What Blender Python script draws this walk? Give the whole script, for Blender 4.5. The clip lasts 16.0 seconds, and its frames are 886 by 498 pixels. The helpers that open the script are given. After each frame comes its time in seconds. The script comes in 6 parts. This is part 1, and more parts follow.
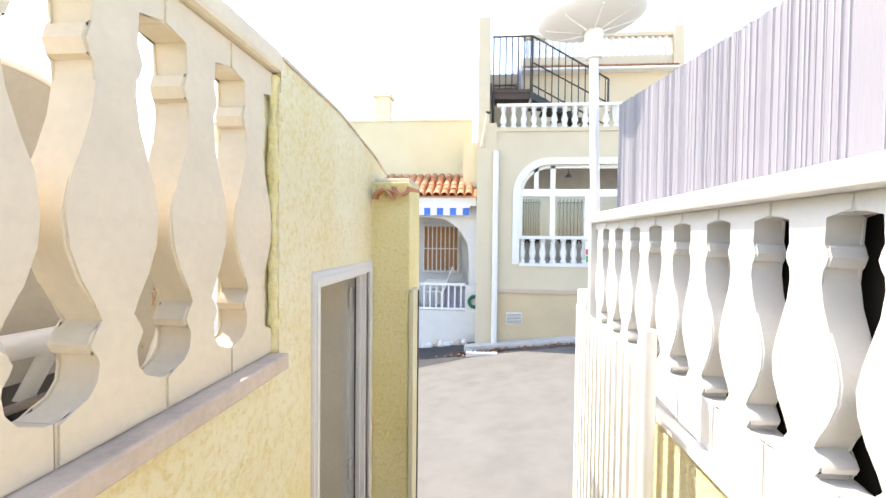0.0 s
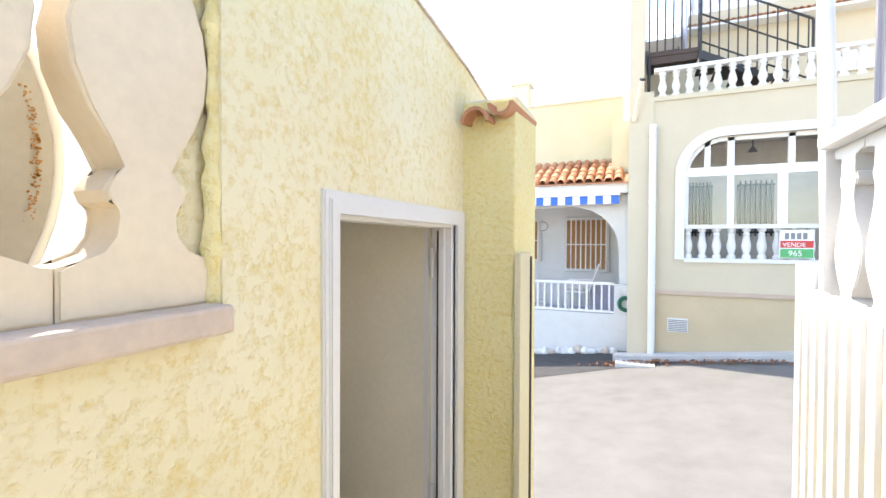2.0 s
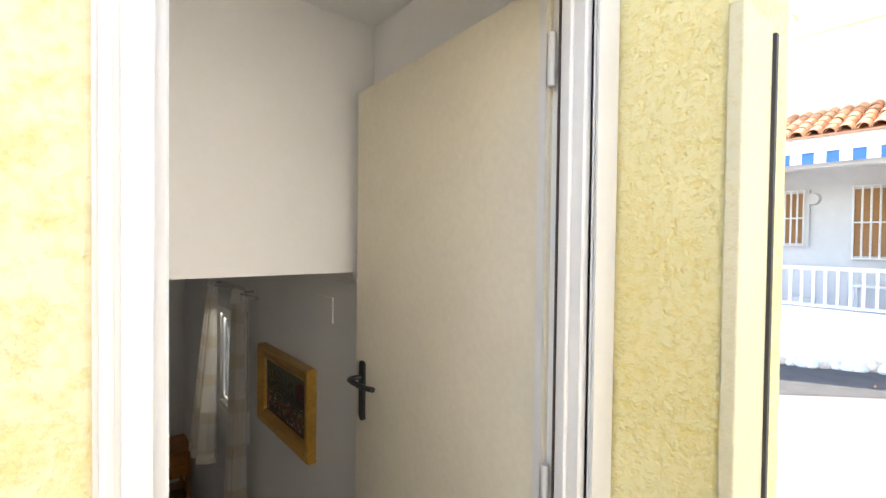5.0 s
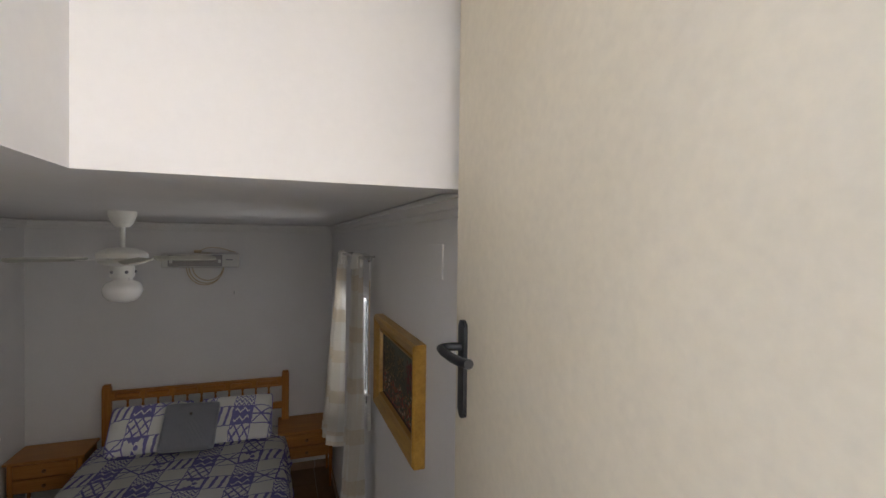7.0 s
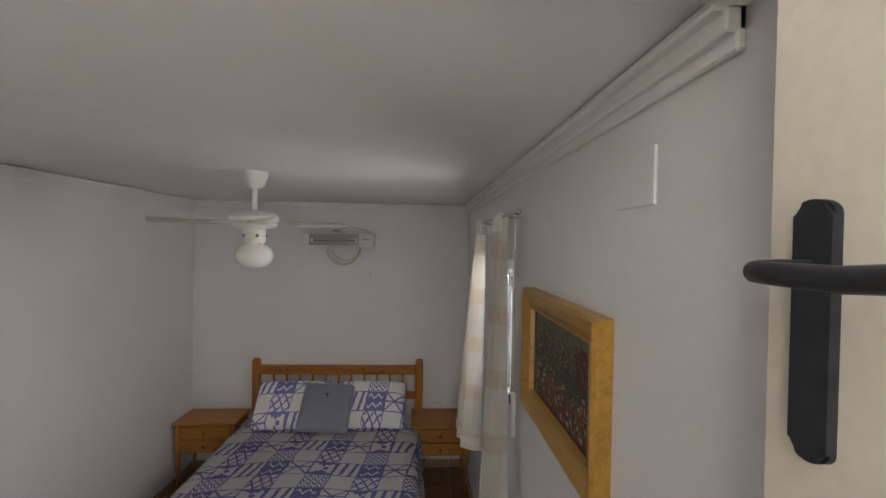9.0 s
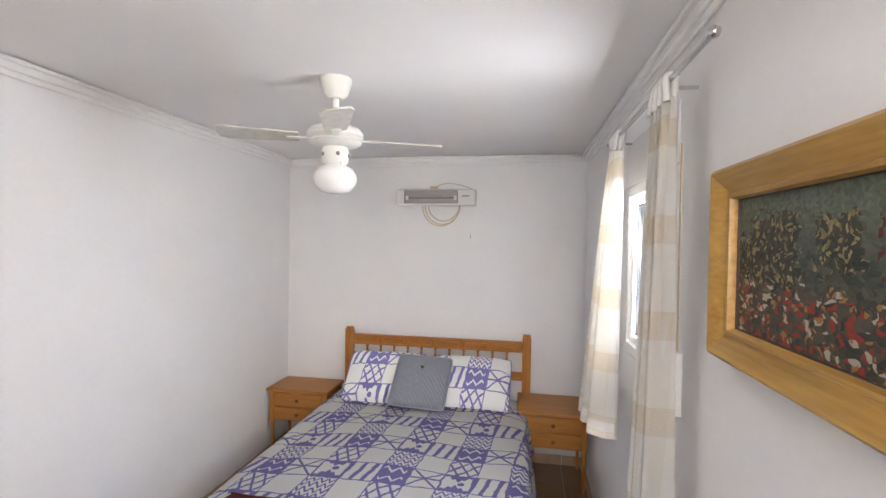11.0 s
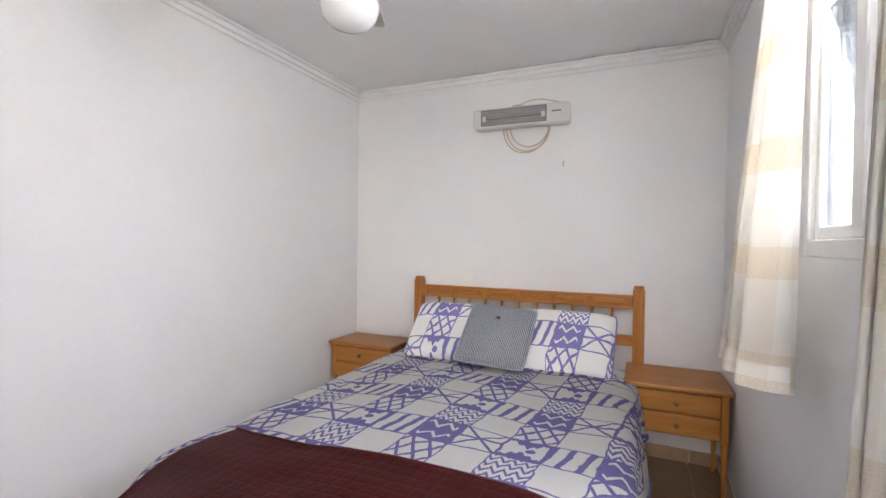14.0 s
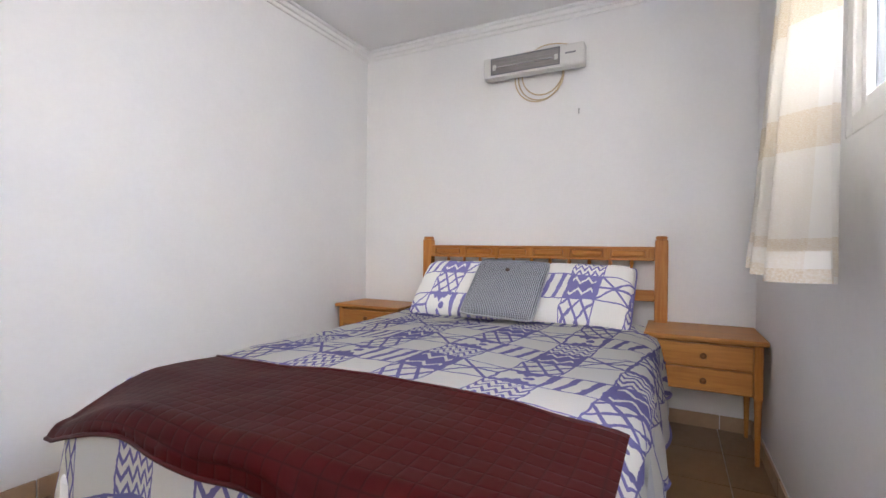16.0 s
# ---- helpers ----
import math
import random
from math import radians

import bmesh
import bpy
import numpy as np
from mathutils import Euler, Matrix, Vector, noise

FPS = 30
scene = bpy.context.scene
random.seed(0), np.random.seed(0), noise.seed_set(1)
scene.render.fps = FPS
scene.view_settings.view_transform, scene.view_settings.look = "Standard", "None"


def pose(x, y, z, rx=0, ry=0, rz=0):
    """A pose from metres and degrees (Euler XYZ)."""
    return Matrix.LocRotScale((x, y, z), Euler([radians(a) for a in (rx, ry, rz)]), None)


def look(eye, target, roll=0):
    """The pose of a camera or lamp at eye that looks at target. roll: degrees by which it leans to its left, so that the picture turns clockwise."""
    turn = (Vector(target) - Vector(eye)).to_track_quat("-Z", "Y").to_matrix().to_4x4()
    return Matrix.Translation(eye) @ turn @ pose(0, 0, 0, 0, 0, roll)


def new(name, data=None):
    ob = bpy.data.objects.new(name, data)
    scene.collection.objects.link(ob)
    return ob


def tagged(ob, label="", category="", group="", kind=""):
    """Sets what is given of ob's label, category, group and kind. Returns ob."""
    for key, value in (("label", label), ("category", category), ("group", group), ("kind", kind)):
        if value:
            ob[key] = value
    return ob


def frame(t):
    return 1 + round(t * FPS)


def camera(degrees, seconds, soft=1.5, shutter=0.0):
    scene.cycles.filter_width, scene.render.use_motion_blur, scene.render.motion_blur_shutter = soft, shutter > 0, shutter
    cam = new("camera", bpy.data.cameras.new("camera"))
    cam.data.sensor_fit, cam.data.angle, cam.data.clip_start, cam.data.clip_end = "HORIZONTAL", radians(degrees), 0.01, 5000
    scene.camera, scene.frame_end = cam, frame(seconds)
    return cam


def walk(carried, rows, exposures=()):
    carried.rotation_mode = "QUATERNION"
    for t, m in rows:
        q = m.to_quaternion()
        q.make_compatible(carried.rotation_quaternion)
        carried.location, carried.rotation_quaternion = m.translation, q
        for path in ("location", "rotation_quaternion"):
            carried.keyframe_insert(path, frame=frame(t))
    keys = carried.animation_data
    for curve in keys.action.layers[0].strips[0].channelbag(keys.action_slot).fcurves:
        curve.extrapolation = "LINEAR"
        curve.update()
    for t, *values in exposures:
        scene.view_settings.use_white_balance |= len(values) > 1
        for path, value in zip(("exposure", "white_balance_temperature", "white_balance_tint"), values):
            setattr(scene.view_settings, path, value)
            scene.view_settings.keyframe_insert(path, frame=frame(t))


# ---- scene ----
cam = camera(89.1, 16.0)
PATH = [
    (0, (0.023, -0.121, 3.167), (-0.153, 1.87, 3.114), 0.6),
    (0.5, (0.029, 0.063, 3.143), (-0.285, 2.037, 3.092), 0.5),
    (1, (0.027, 0.251, 3.077), (-0.45, 2.193, 3.033), 0.3),
    (1.5, (0.03, 0.404, 3.016), (-0.606, 2.3, 2.977), 0.1),
    (2, (0.051, 0.559, 2.944), (-0.744, 2.394, 2.91), 0.2),
    (2.5, (0.06, 0.692, 2.896), (-0.886, 2.453, 2.864), 0.3),
    (3, (0.058, 0.822, 2.831), (-1.021, 2.506, 2.805), 0.2),
    (3.5, (0.048, 0.93, 2.754), (-1.141, 2.538, 2.742), -0.0),
    (4, (0.025, 1.033, 2.671), (-1.277, 2.551, 2.654), 0.3),
    (4.2, (0.014, 1.077, 2.643), (-1.337, 2.552, 2.618), 0.5),
    (6.3, (-0.36, 1.563, 2.339), (-2.142, 2.471, 2.311), 0.6),
    (6.5, (-0.42, 1.601, 2.314), (-2.231, 2.449, 2.286), 0.7),
    (7, (-0.55, 1.673, 2.277), (-2.432, 2.35, 2.245), 0.7),
    (7.5, (-0.667, 1.703, 2.254), (-2.606, 2.195, 2.222), 0.7),
    (8, (-0.803, 1.723, 2.211), (-2.779, 2.033, 2.179), 0.8),
    (8.5, (-0.942, 1.726, 2.153), (-2.932, 1.923, 2.121), 0.9),
    (11, (-1.586, 1.661, 1.732), (-3.556, 1.32, 1.699), 0.9),
    (11.5, (-1.718, 1.637, 1.653), (-3.671, 1.206, 1.622), 0.8),
    (12, (-1.821, 1.643, 1.552), (-3.755, 1.136, 1.537), 0.8),
    (12.5, (-1.927, 1.649, 1.459), (-3.838, 1.058, 1.447), 0.7),
    (13, (-2.033, 1.678, 1.398), (-3.918, 1.01, 1.376), 0.8),
    (13.5, (-2.129, 1.701, 1.323), (-3.987, 0.961, 1.307), 0.6),
    (14, (-2.23, 1.723, 1.255), (-4.061, 0.919, 1.23), 0.8),
    (14.5, (-2.298, 1.729, 1.191), (-4.117, 0.898, 1.172), 0.5),
    (15, (-2.348, 1.738, 1.113), (-4.154, 0.879, 1.095), 0.7),
    (15.5, (-2.386, 1.762, 1.05), (-4.178, 0.874, 1.023), 0.5),
    (16, (-2.407, 1.78, 0.951), (-4.186, 0.866, 0.941), 0.6),
]
EXPOSURES = [(0, 2.22, 7500, 12), (2.5, 2.43, 7300, 12), (4.2, 2.72, 7300, 11), (6.3, 3.33, 7000, 14), (7.2, 3.2, 6650, 15), (8.7, 3.7, 6700, 15), (10.8, 5.5, 6450, 17), (13.0, 5.62, 6400, 17), (16, 5.65, 6350, 17)]
walk(cam, [(t, look(eye, target, roll)) for t, eye, target, roll in PATH], EXPOSURES)

# ---- sky and sun ----
SUN_TO = Vector((-0.65, 0.36, 1.0)).normalized()
sky_world = bpy.data.worlds.new("sky")
scene.world = sky_world
sky_world.use_nodes = True
sky_nodes = sky_world.node_tree.nodes
sky_tex = sky_nodes.new("ShaderNodeTexSky")
sky_tex.sky_type = "NISHITA"
sky_tex.sun_disc = False
sky_tex.sun_elevation = math.asin(SUN_TO.z)
sky_tex.sun_rotation = math.atan2(SUN_TO.x, SUN_TO.y)
sky_tex.dust_density = 1.0
sky_back = sky_nodes["Background"]
sky_back.inputs["Strength"].default_value = 0.15
sky_world.node_tree.links.new(sky_tex.outputs[0], sky_back.inputs["Color"])
sun_data = bpy.data.lights.new("sun", "SUN")
sun_data.energy, sun_data.angle, sun_data.color = 2.0, radians(0.5), (1.0, 0.95, 0.87)
sun = new("sun", sun_data)
sun.matrix_basis = look(SUN_TO * 30, (0, 0, 0))
# Area lamp added in the window reveal, standing in for sky light.
win_data = bpy.data.lights.new("window_daylight", "AREA")
win_data.shape, win_data.size, win_data.size_y = "RECTANGLE", 0.70, 0.74
win_data.energy, win_data.color = 1.6, (0.93, 0.97, 1.0)
win_light = new("window_daylight", win_data)
win_light.matrix_basis = look((-3.505, 2.29, 1.63), (-3.505, 1.29, 1.25))
# Area lamp added in the doorway to boost the daylight falling into the bedroom.
door_data = bpy.data.lights.new("doorway_fill", "AREA")
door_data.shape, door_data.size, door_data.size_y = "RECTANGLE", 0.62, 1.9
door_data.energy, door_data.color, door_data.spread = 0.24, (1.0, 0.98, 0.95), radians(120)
door_light = new("doorway_fill", door_data)
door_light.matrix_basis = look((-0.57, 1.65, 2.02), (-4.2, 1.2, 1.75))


# ---- materials ----
class Nodes:
    """Short hand for a material's node tree."""

    def __init__(self, name):
        self.mat = bpy.data.materials.new(name)
        self.mat.use_nodes = True
        self.tree = self.mat.node_tree
        self.bsdf = self.tree.nodes["Principled BSDF"]
        self.out = self.tree.nodes["Material Output"]

    def add(self, kind, **props):
        n = self.tree.nodes.new(kind)
        for k, v in props.items():
            setattr(n, k, v)
        return n

    def link(self, a, b):
        self.tree.links.new(a, b)

    def put(self, socket, v):
        if isinstance(v, (int, float)):
            socket.default_value = v
        elif isinstance(v, tuple):
            socket.default_value = (*v, 1) if len(v) == 3 and len(socket.default_value) == 4 else v
        else:
            self.link(v, socket)

    def m(self, op, a, b=0.0, c=0.0):
        n = self.add("ShaderNodeMath", operation=op)
        for s, v in zip(n.inputs, (a, b, c)):
            self.put(s, v)
        return n.outputs[0]

    def mix(self, f, a, b):
        n = self.add("ShaderNodeMix", data_type="RGBA")
        self.put(n.inputs[0], f), self.put(n.inputs[6], a), self.put(n.inputs[7], b)
        return n.outputs[2]

    def coords(self, kind="Object"):
        return self.add("ShaderNodeTexCoord").outputs[kind]

    def noise(self, scale, detail=3.0, rough=0.55, vec=None, stretch=None):
        n = self.add("ShaderNodeTexNoise")
        n.inputs["Scale"].default_value, n.inputs["Detail"].default_value, n.inputs["Roughness"].default_value = scale, detail, rough
        v = vec or self.coords()
        if stretch:
            mp = self.add("ShaderNodeMapping")
            mp.inputs["Scale"].default_value = stretch
            self.link(v, mp.inputs[0])
            v = mp.outputs[0]
        self.link(v, n.inputs["Vector"])
        return n.outputs["Fac"]

    def ramp(self, f, lo, hi):
        n = self.add("ShaderNodeMapRange")
        n.inputs[1].default_value, n.inputs[2].default_value = lo, hi
        self.link(f, n.inputs[0])
        return n.outputs[0]

    def bump(self, h, strength, dist):
        n = self.add("ShaderNodeBump")
        n.inputs["Strength"].default_value, n.inputs["Distance"].default_value = strength, dist
        self.link(h, n.inputs["Height"])
        self.link(n.outputs[0], self.bsdf.inputs["Normal"])

    def done(self, colour, rough=0.6, metal=0.0, spec=None):
        self.put(self.bsdf.inputs["Base Color"], colour)
        self.put(self.bsdf.inputs["Roughness"], rough)
        self.bsdf.inputs["Metallic"].default_value = metal
        if spec is not None:
            self.bsdf.inputs["Specular IOR Level"].default_value = spec
        return self.mat


def plain(name, colour, rough=0.6, metal=0.0, vary=0.12, scale=6.0, bump=0.0, fine=60.0, spec=None, stretch=None):
    """A surface with soft stains at a large scale, grain at a small one, and a fine relief."""
    n = Nodes(name)
    big, small = n.noise(scale, 4, stretch=stretch), n.noise(fine, 3, stretch=stretch)
    f = n.m("ADD", n.m("MULTIPLY", big, 0.65), n.m("MULTIPLY", small, 0.35))
    lo = tuple(c * (1 - vary) for c in colour)
    hi = tuple(min(1, c * (1 + vary * 0.6)) for c in colour)
    col = n.mix(n.ramp(f, 0.3, 0.7), lo, hi)
    if bump:
        n.bump(small, bump, 0.004)
    r = n.m("ADD", rough - 0.06, n.m("MULTIPLY", big, 0.12))
    return n.done(col, r, metal, spec)


def stucco(name, colour, deep, size=30.0, relief=0.006):
    """Thrown plaster with flat-topped lumps, paler on top and deeper in the pits."""
    n = Nodes(name)
    a, b, big = n.noise(size, 5, 0.6), n.noise(size * 3.5, 3), n.noise(2.2, 4)
    lumps = n.ramp(n.m("ADD", a, n.m("MULTIPLY", n.m("SUBTRACT", big, 0.5), 0.3)), 0.25, 0.54)
    h = n.m("ADD", lumps, n.m("MULTIPLY", b, 0.35))
    wash = n.mix(n.ramp(big, 0.3, 0.7), tuple(x * 0.6 + y * 0.4 for x, y in zip(colour, deep)), colour)
    col = n.mix(lumps, deep, wash)
    col = n.mix(n.ramp(n.noise(11.0, 6, 0.7), 0.72, 0.85), col, tuple(c * 0.8 for c in deep))
    n.bump(h, 0.5, relief)
    return n.done(col, 0.85, spec=0.2)


def wood(name, light, dark, axis=0, rough=0.38, scale=1.0):
    n = Nodes(name)
    st = [26.0, 26.0, 26.0]
    st[axis] = 2.0
    g = n.noise(scale, 6, 0.65, stretch=tuple(st))
    g2 = n.noise(scale * 4, 3, 0.5, stretch=tuple(st))
    f = n.m("ADD", n.m("MULTIPLY", g, 0.75), n.m("MULTIPLY", g2, 0.25))
    rnd = n.add("ShaderNodeObjectInfo").outputs["Random"]
    col = n.mix(n.ramp(f, 0.34, 0.66), dark, light)
    col = n.mix(n.m("MULTIPLY", rnd, 0.25), col, dark)
    n.bump(g2, 0.12, 0.002)
    return n.done(col, n.m("ADD", rough - 0.05, n.m("MULTIPLY", g, 0.15)), spec=0.4)


def pattern_cloth(name):
    """Patchwork print: off-white squares between squares of zigzags, bars, lattice and diamonds in violet."""
    n = Nodes(name)
    sep = n.add("ShaderNodeSeparateXYZ")
    uv = n.coords("UV")
    n.link(uv, sep.inputs[0])
    wob = n.m("MULTIPLY", n.m("SUBTRACT", n.noise(14.0, 3, vec=uv), 0.5), 0.16)
    py = n.m("ADD", n.m("DIVIDE", n.m("SUBTRACT", sep.outputs[1], 0.911), 0.165), n.m("ADD", wob, 40.5))
    row = n.m("FLOOR", py)
    slant = n.m("MULTIPLY", n.m("SUBTRACT", sep.outputs[1], 1.0), 0.7)
    px = n.m("ADD", n.m("ADD", n.m("DIVIDE", n.m("SUBTRACT", sep.outputs[0], 1.424), 0.160), slant), n.m("ADD", wob, 40.5))
    colx = n.m("FLOOR", px)
    fx, fy = n.m("FRACT", px), n.m("FRACT", py)
    par = n.m("MODULO", colx, 2.0)
    r = n.m("MODULO", n.m("ADD", n.m("SUBTRACT", colx, par), row), 4.0)

    def saw(a, k):
        return n.m("ABSOLUTE", n.m("SUBTRACT", n.m("FRACT", n.m("MULTIPLY", a, k)), 0.5))

    def near(a, mid, half):
        return n.m("LESS_THAN", n.m("ABSOLUTE", n.m("SUBTRACT", a, mid)), half)

    zig = n.m("LESS_THAN", n.m("FRACT", n.m("ADD", n.m("MULTIPLY", fy, 4.0), n.m("MULTIPLY", saw(fx, 4.0), 1.6))), 0.42)
    bars = n.m("LESS_THAN", n.m("FRACT", n.m("ADD", n.m("MULTIPLY", fx, 2.6), n.m("MULTIPLY", fy, 0.35))), 0.36)
    lattice = n.m("LESS_THAN", n.m("MINIMUM", saw(n.m("ADD", fx, n.m("MULTIPLY", fy, 0.8)), 2.2), saw(n.m("SUBTRACT", fx, n.m("MULTIPLY", fy, 0.6)), 2.6)), 0.11)
    cross = n.m("MAXIMUM", near(n.m("ABSOLUTE", n.m("SUBTRACT", fx, 0.5)), n.m("ABSOLUTE", n.m("SUBTRACT", fy, 0.5)), 0.05), near(fy, 0.5, 0.04))
    # violet squares with two thin white zigzags, or with white arrow shapes
    wig = n.m("MULTIPLY", saw(fx, 2.5), 0.5)
    zz = n.m("MAXIMUM", near(n.m("SUBTRACT", fy, wig), 0.12, 0.055), near(n.m("ADD", fy, wig), 0.86, 0.055))
    zz = n.m("MULTIPLY", zz, near(fx, 0.5, 0.38))
    waist = n.m("ADD", n.m("MULTIPLY", n.m("ABSOLUTE", n.m("SUBTRACT", fx, 0.5)), 0.62), n.m("MULTIPLY", saw(fx, 5.0), 0.22))
    body = n.m("LESS_THAN", n.m("ABSOLUTE", n.m("SUBTRACT", fy, 0.5)), n.m("ADD", waist, 0.10))
    fish = n.m("MULTIPLY", n.m("MULTIPLY", body, near(fx, 0.5, 0.43)), n.m("GREATER_THAN", n.m("ADD", n.m("POWER", n.m("ABSOLUTE", n.m("SUBTRACT", fx, 0.62)), 2.0), n.m("POWER", n.m("ABSOLUTE", n.m("SUBTRACT", fy, 0.5)), 2.0)), 0.012))

    def pick(which, v):
        return n.m("MULTIPLY", n.m("COMPARE", r, float(which), 0.5), v)

    def total(*vs):
        s = vs[0]
        for v in vs[1:]:
            s = n.m("ADD", s, v)
        return s

    # violet columns run zigzag, lattice, fish, zigzag on white; pale columns run cross, plain, bars, plain
    dark_sq = total(pick(0, n.m("SUBTRACT", 1.0, zz)), pick(1, lattice), pick(2, n.m("SUBTRACT", 1.0, fish)), pick(3, zig))
    light_sq = total(pick(0, cross), pick(2, bars))
    mixn = n.add("ShaderNodeMix", data_type="FLOAT")
    n.link(par, mixn.inputs[0]), n.link(dark_sq, mixn.inputs[2]), n.link(light_sq, mixn.inputs[3])
    edge = n.m("MAXIMUM", n.m("LESS_THAN", fx, 0.035), n.m("LESS_THAN", fy, 0.045))
    ink = n.m("MINIMUM", 1.0, n.m("MAXIMUM", mixn.outputs[0], edge))
    weave = n.noise(700.0, 2, vec=uv)
    violet = n.mix(weave, (0.20, 0.185, 0.46), (0.28, 0.265, 0.56))
    n.bump(n.m("ADD", weave, n.m("MULTIPLY", n.noise(9.0, 4), 4.0)), 0.35, 0.006)
    return n.done(n.mix(ink, (0.90, 0.89, 0.85), violet), 0.9, spec=0.15)


def quilted(name, colour, sheen):
    """Satin throw stitched into small squares."""
    n = Nodes(name)
    sep = n.add("ShaderNodeSeparateXYZ")
    n.link(n.coords("UV"), sep.inputs[0])
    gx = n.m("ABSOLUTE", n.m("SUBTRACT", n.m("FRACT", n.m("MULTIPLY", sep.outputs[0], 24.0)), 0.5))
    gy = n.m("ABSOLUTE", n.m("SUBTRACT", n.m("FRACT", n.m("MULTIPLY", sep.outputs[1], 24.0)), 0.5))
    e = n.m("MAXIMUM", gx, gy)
    pillow = n.m("SUBTRACT", 1.0, n.m("POWER", n.m("MULTIPLY", e, 2.0), 4.0))
    n.bump(n.m("ADD", pillow, n.m("MULTIPLY", n.noise(40.0, 3), 0.3)), 0.4, 0.003)
    n.bsdf.inputs["Sheen Weight"].default_value = 0.0
    # The stitched grooves carry their shade in the colour as well as the relief.
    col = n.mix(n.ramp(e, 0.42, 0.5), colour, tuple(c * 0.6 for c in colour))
    return n.done(col, sheen, spec=0.3)


def striped(name, a, b, per_metre):
    n = Nodes(name)
    sep = n.add("ShaderNodeSeparateXYZ")
    n.link(n.coords("UV"), sep.inputs[0])
    s1 = n.m("LESS_THAN", n.m("FRACT", n.m("MULTIPLY", sep.outputs[0], per_metre)), 0.5)
    s2 = n.m("LESS_THAN", n.m("FRACT", n.m("MULTIPLY", sep.outputs[1], per_metre)), 0.35)
    n.bump(n.noise(20.0, 4), 0.3, 0.006)
    return n.done(n.mix(n.m("MAXIMUM", s1, n.m("MULTIPLY", s2, 0.5)), a, b), 0.9, spec=0.15)


def curtain_cloth(name):
    """Thin cream cotton with faint beige woven bands, that lets light through."""
    n = Nodes(name)
    sep = n.add("ShaderNodeSeparateXYZ")
    n.link(n.coords("UV"), sep.inputs[0])
    f = n.m("FRACT", n.m("ADD", n.m("MULTIPLY", sep.outputs[1], 3.6), 0.2))
    band = n.m("MULTIPLY", n.m("GREATER_THAN", f, 0.42), n.m("LESS_THAN", f, 0.72))
    g = n.m("FRACT", n.m("MULTIPLY", sep.outputs[0], 4.4))
    col_band = n.m("MULTIPLY", n.m("GREATER_THAN", g, 0.55), 0.6)
    fac = n.m("MINIMUM", 1.0, n.m("ADD", n.m("MULTIPLY", band, 0.75), n.m("MULTIPLY", col_band, 0.6)))
    weave = n.noise(160.0, 3, vec=n.coords("UV"), stretch=(1, 4, 1))
    col = n.mix(n.m("MULTIPLY", fac, n.ramp(weave, 0.2, 0.7)), (0.86, 0.84, 0.79), (0.70, 0.59, 0.43))
    n.bump(weave, 0.15, 0.002)
    n.done(col, 0.95, spec=0.1)
    tr = n.add("ShaderNodeBsdfTranslucent")
    n.link(col, tr.inputs["Color"])
    sh = n.add("ShaderNodeMixShader")
    sh.inputs[0].default_value = 0.01
    n.link(n.bsdf.outputs[0], sh.inputs[1]), n.link(tr.outputs[0], sh.inputs[2])
    n.link(sh.outputs[0], n.out.inputs["Surface"])
    return n.mat


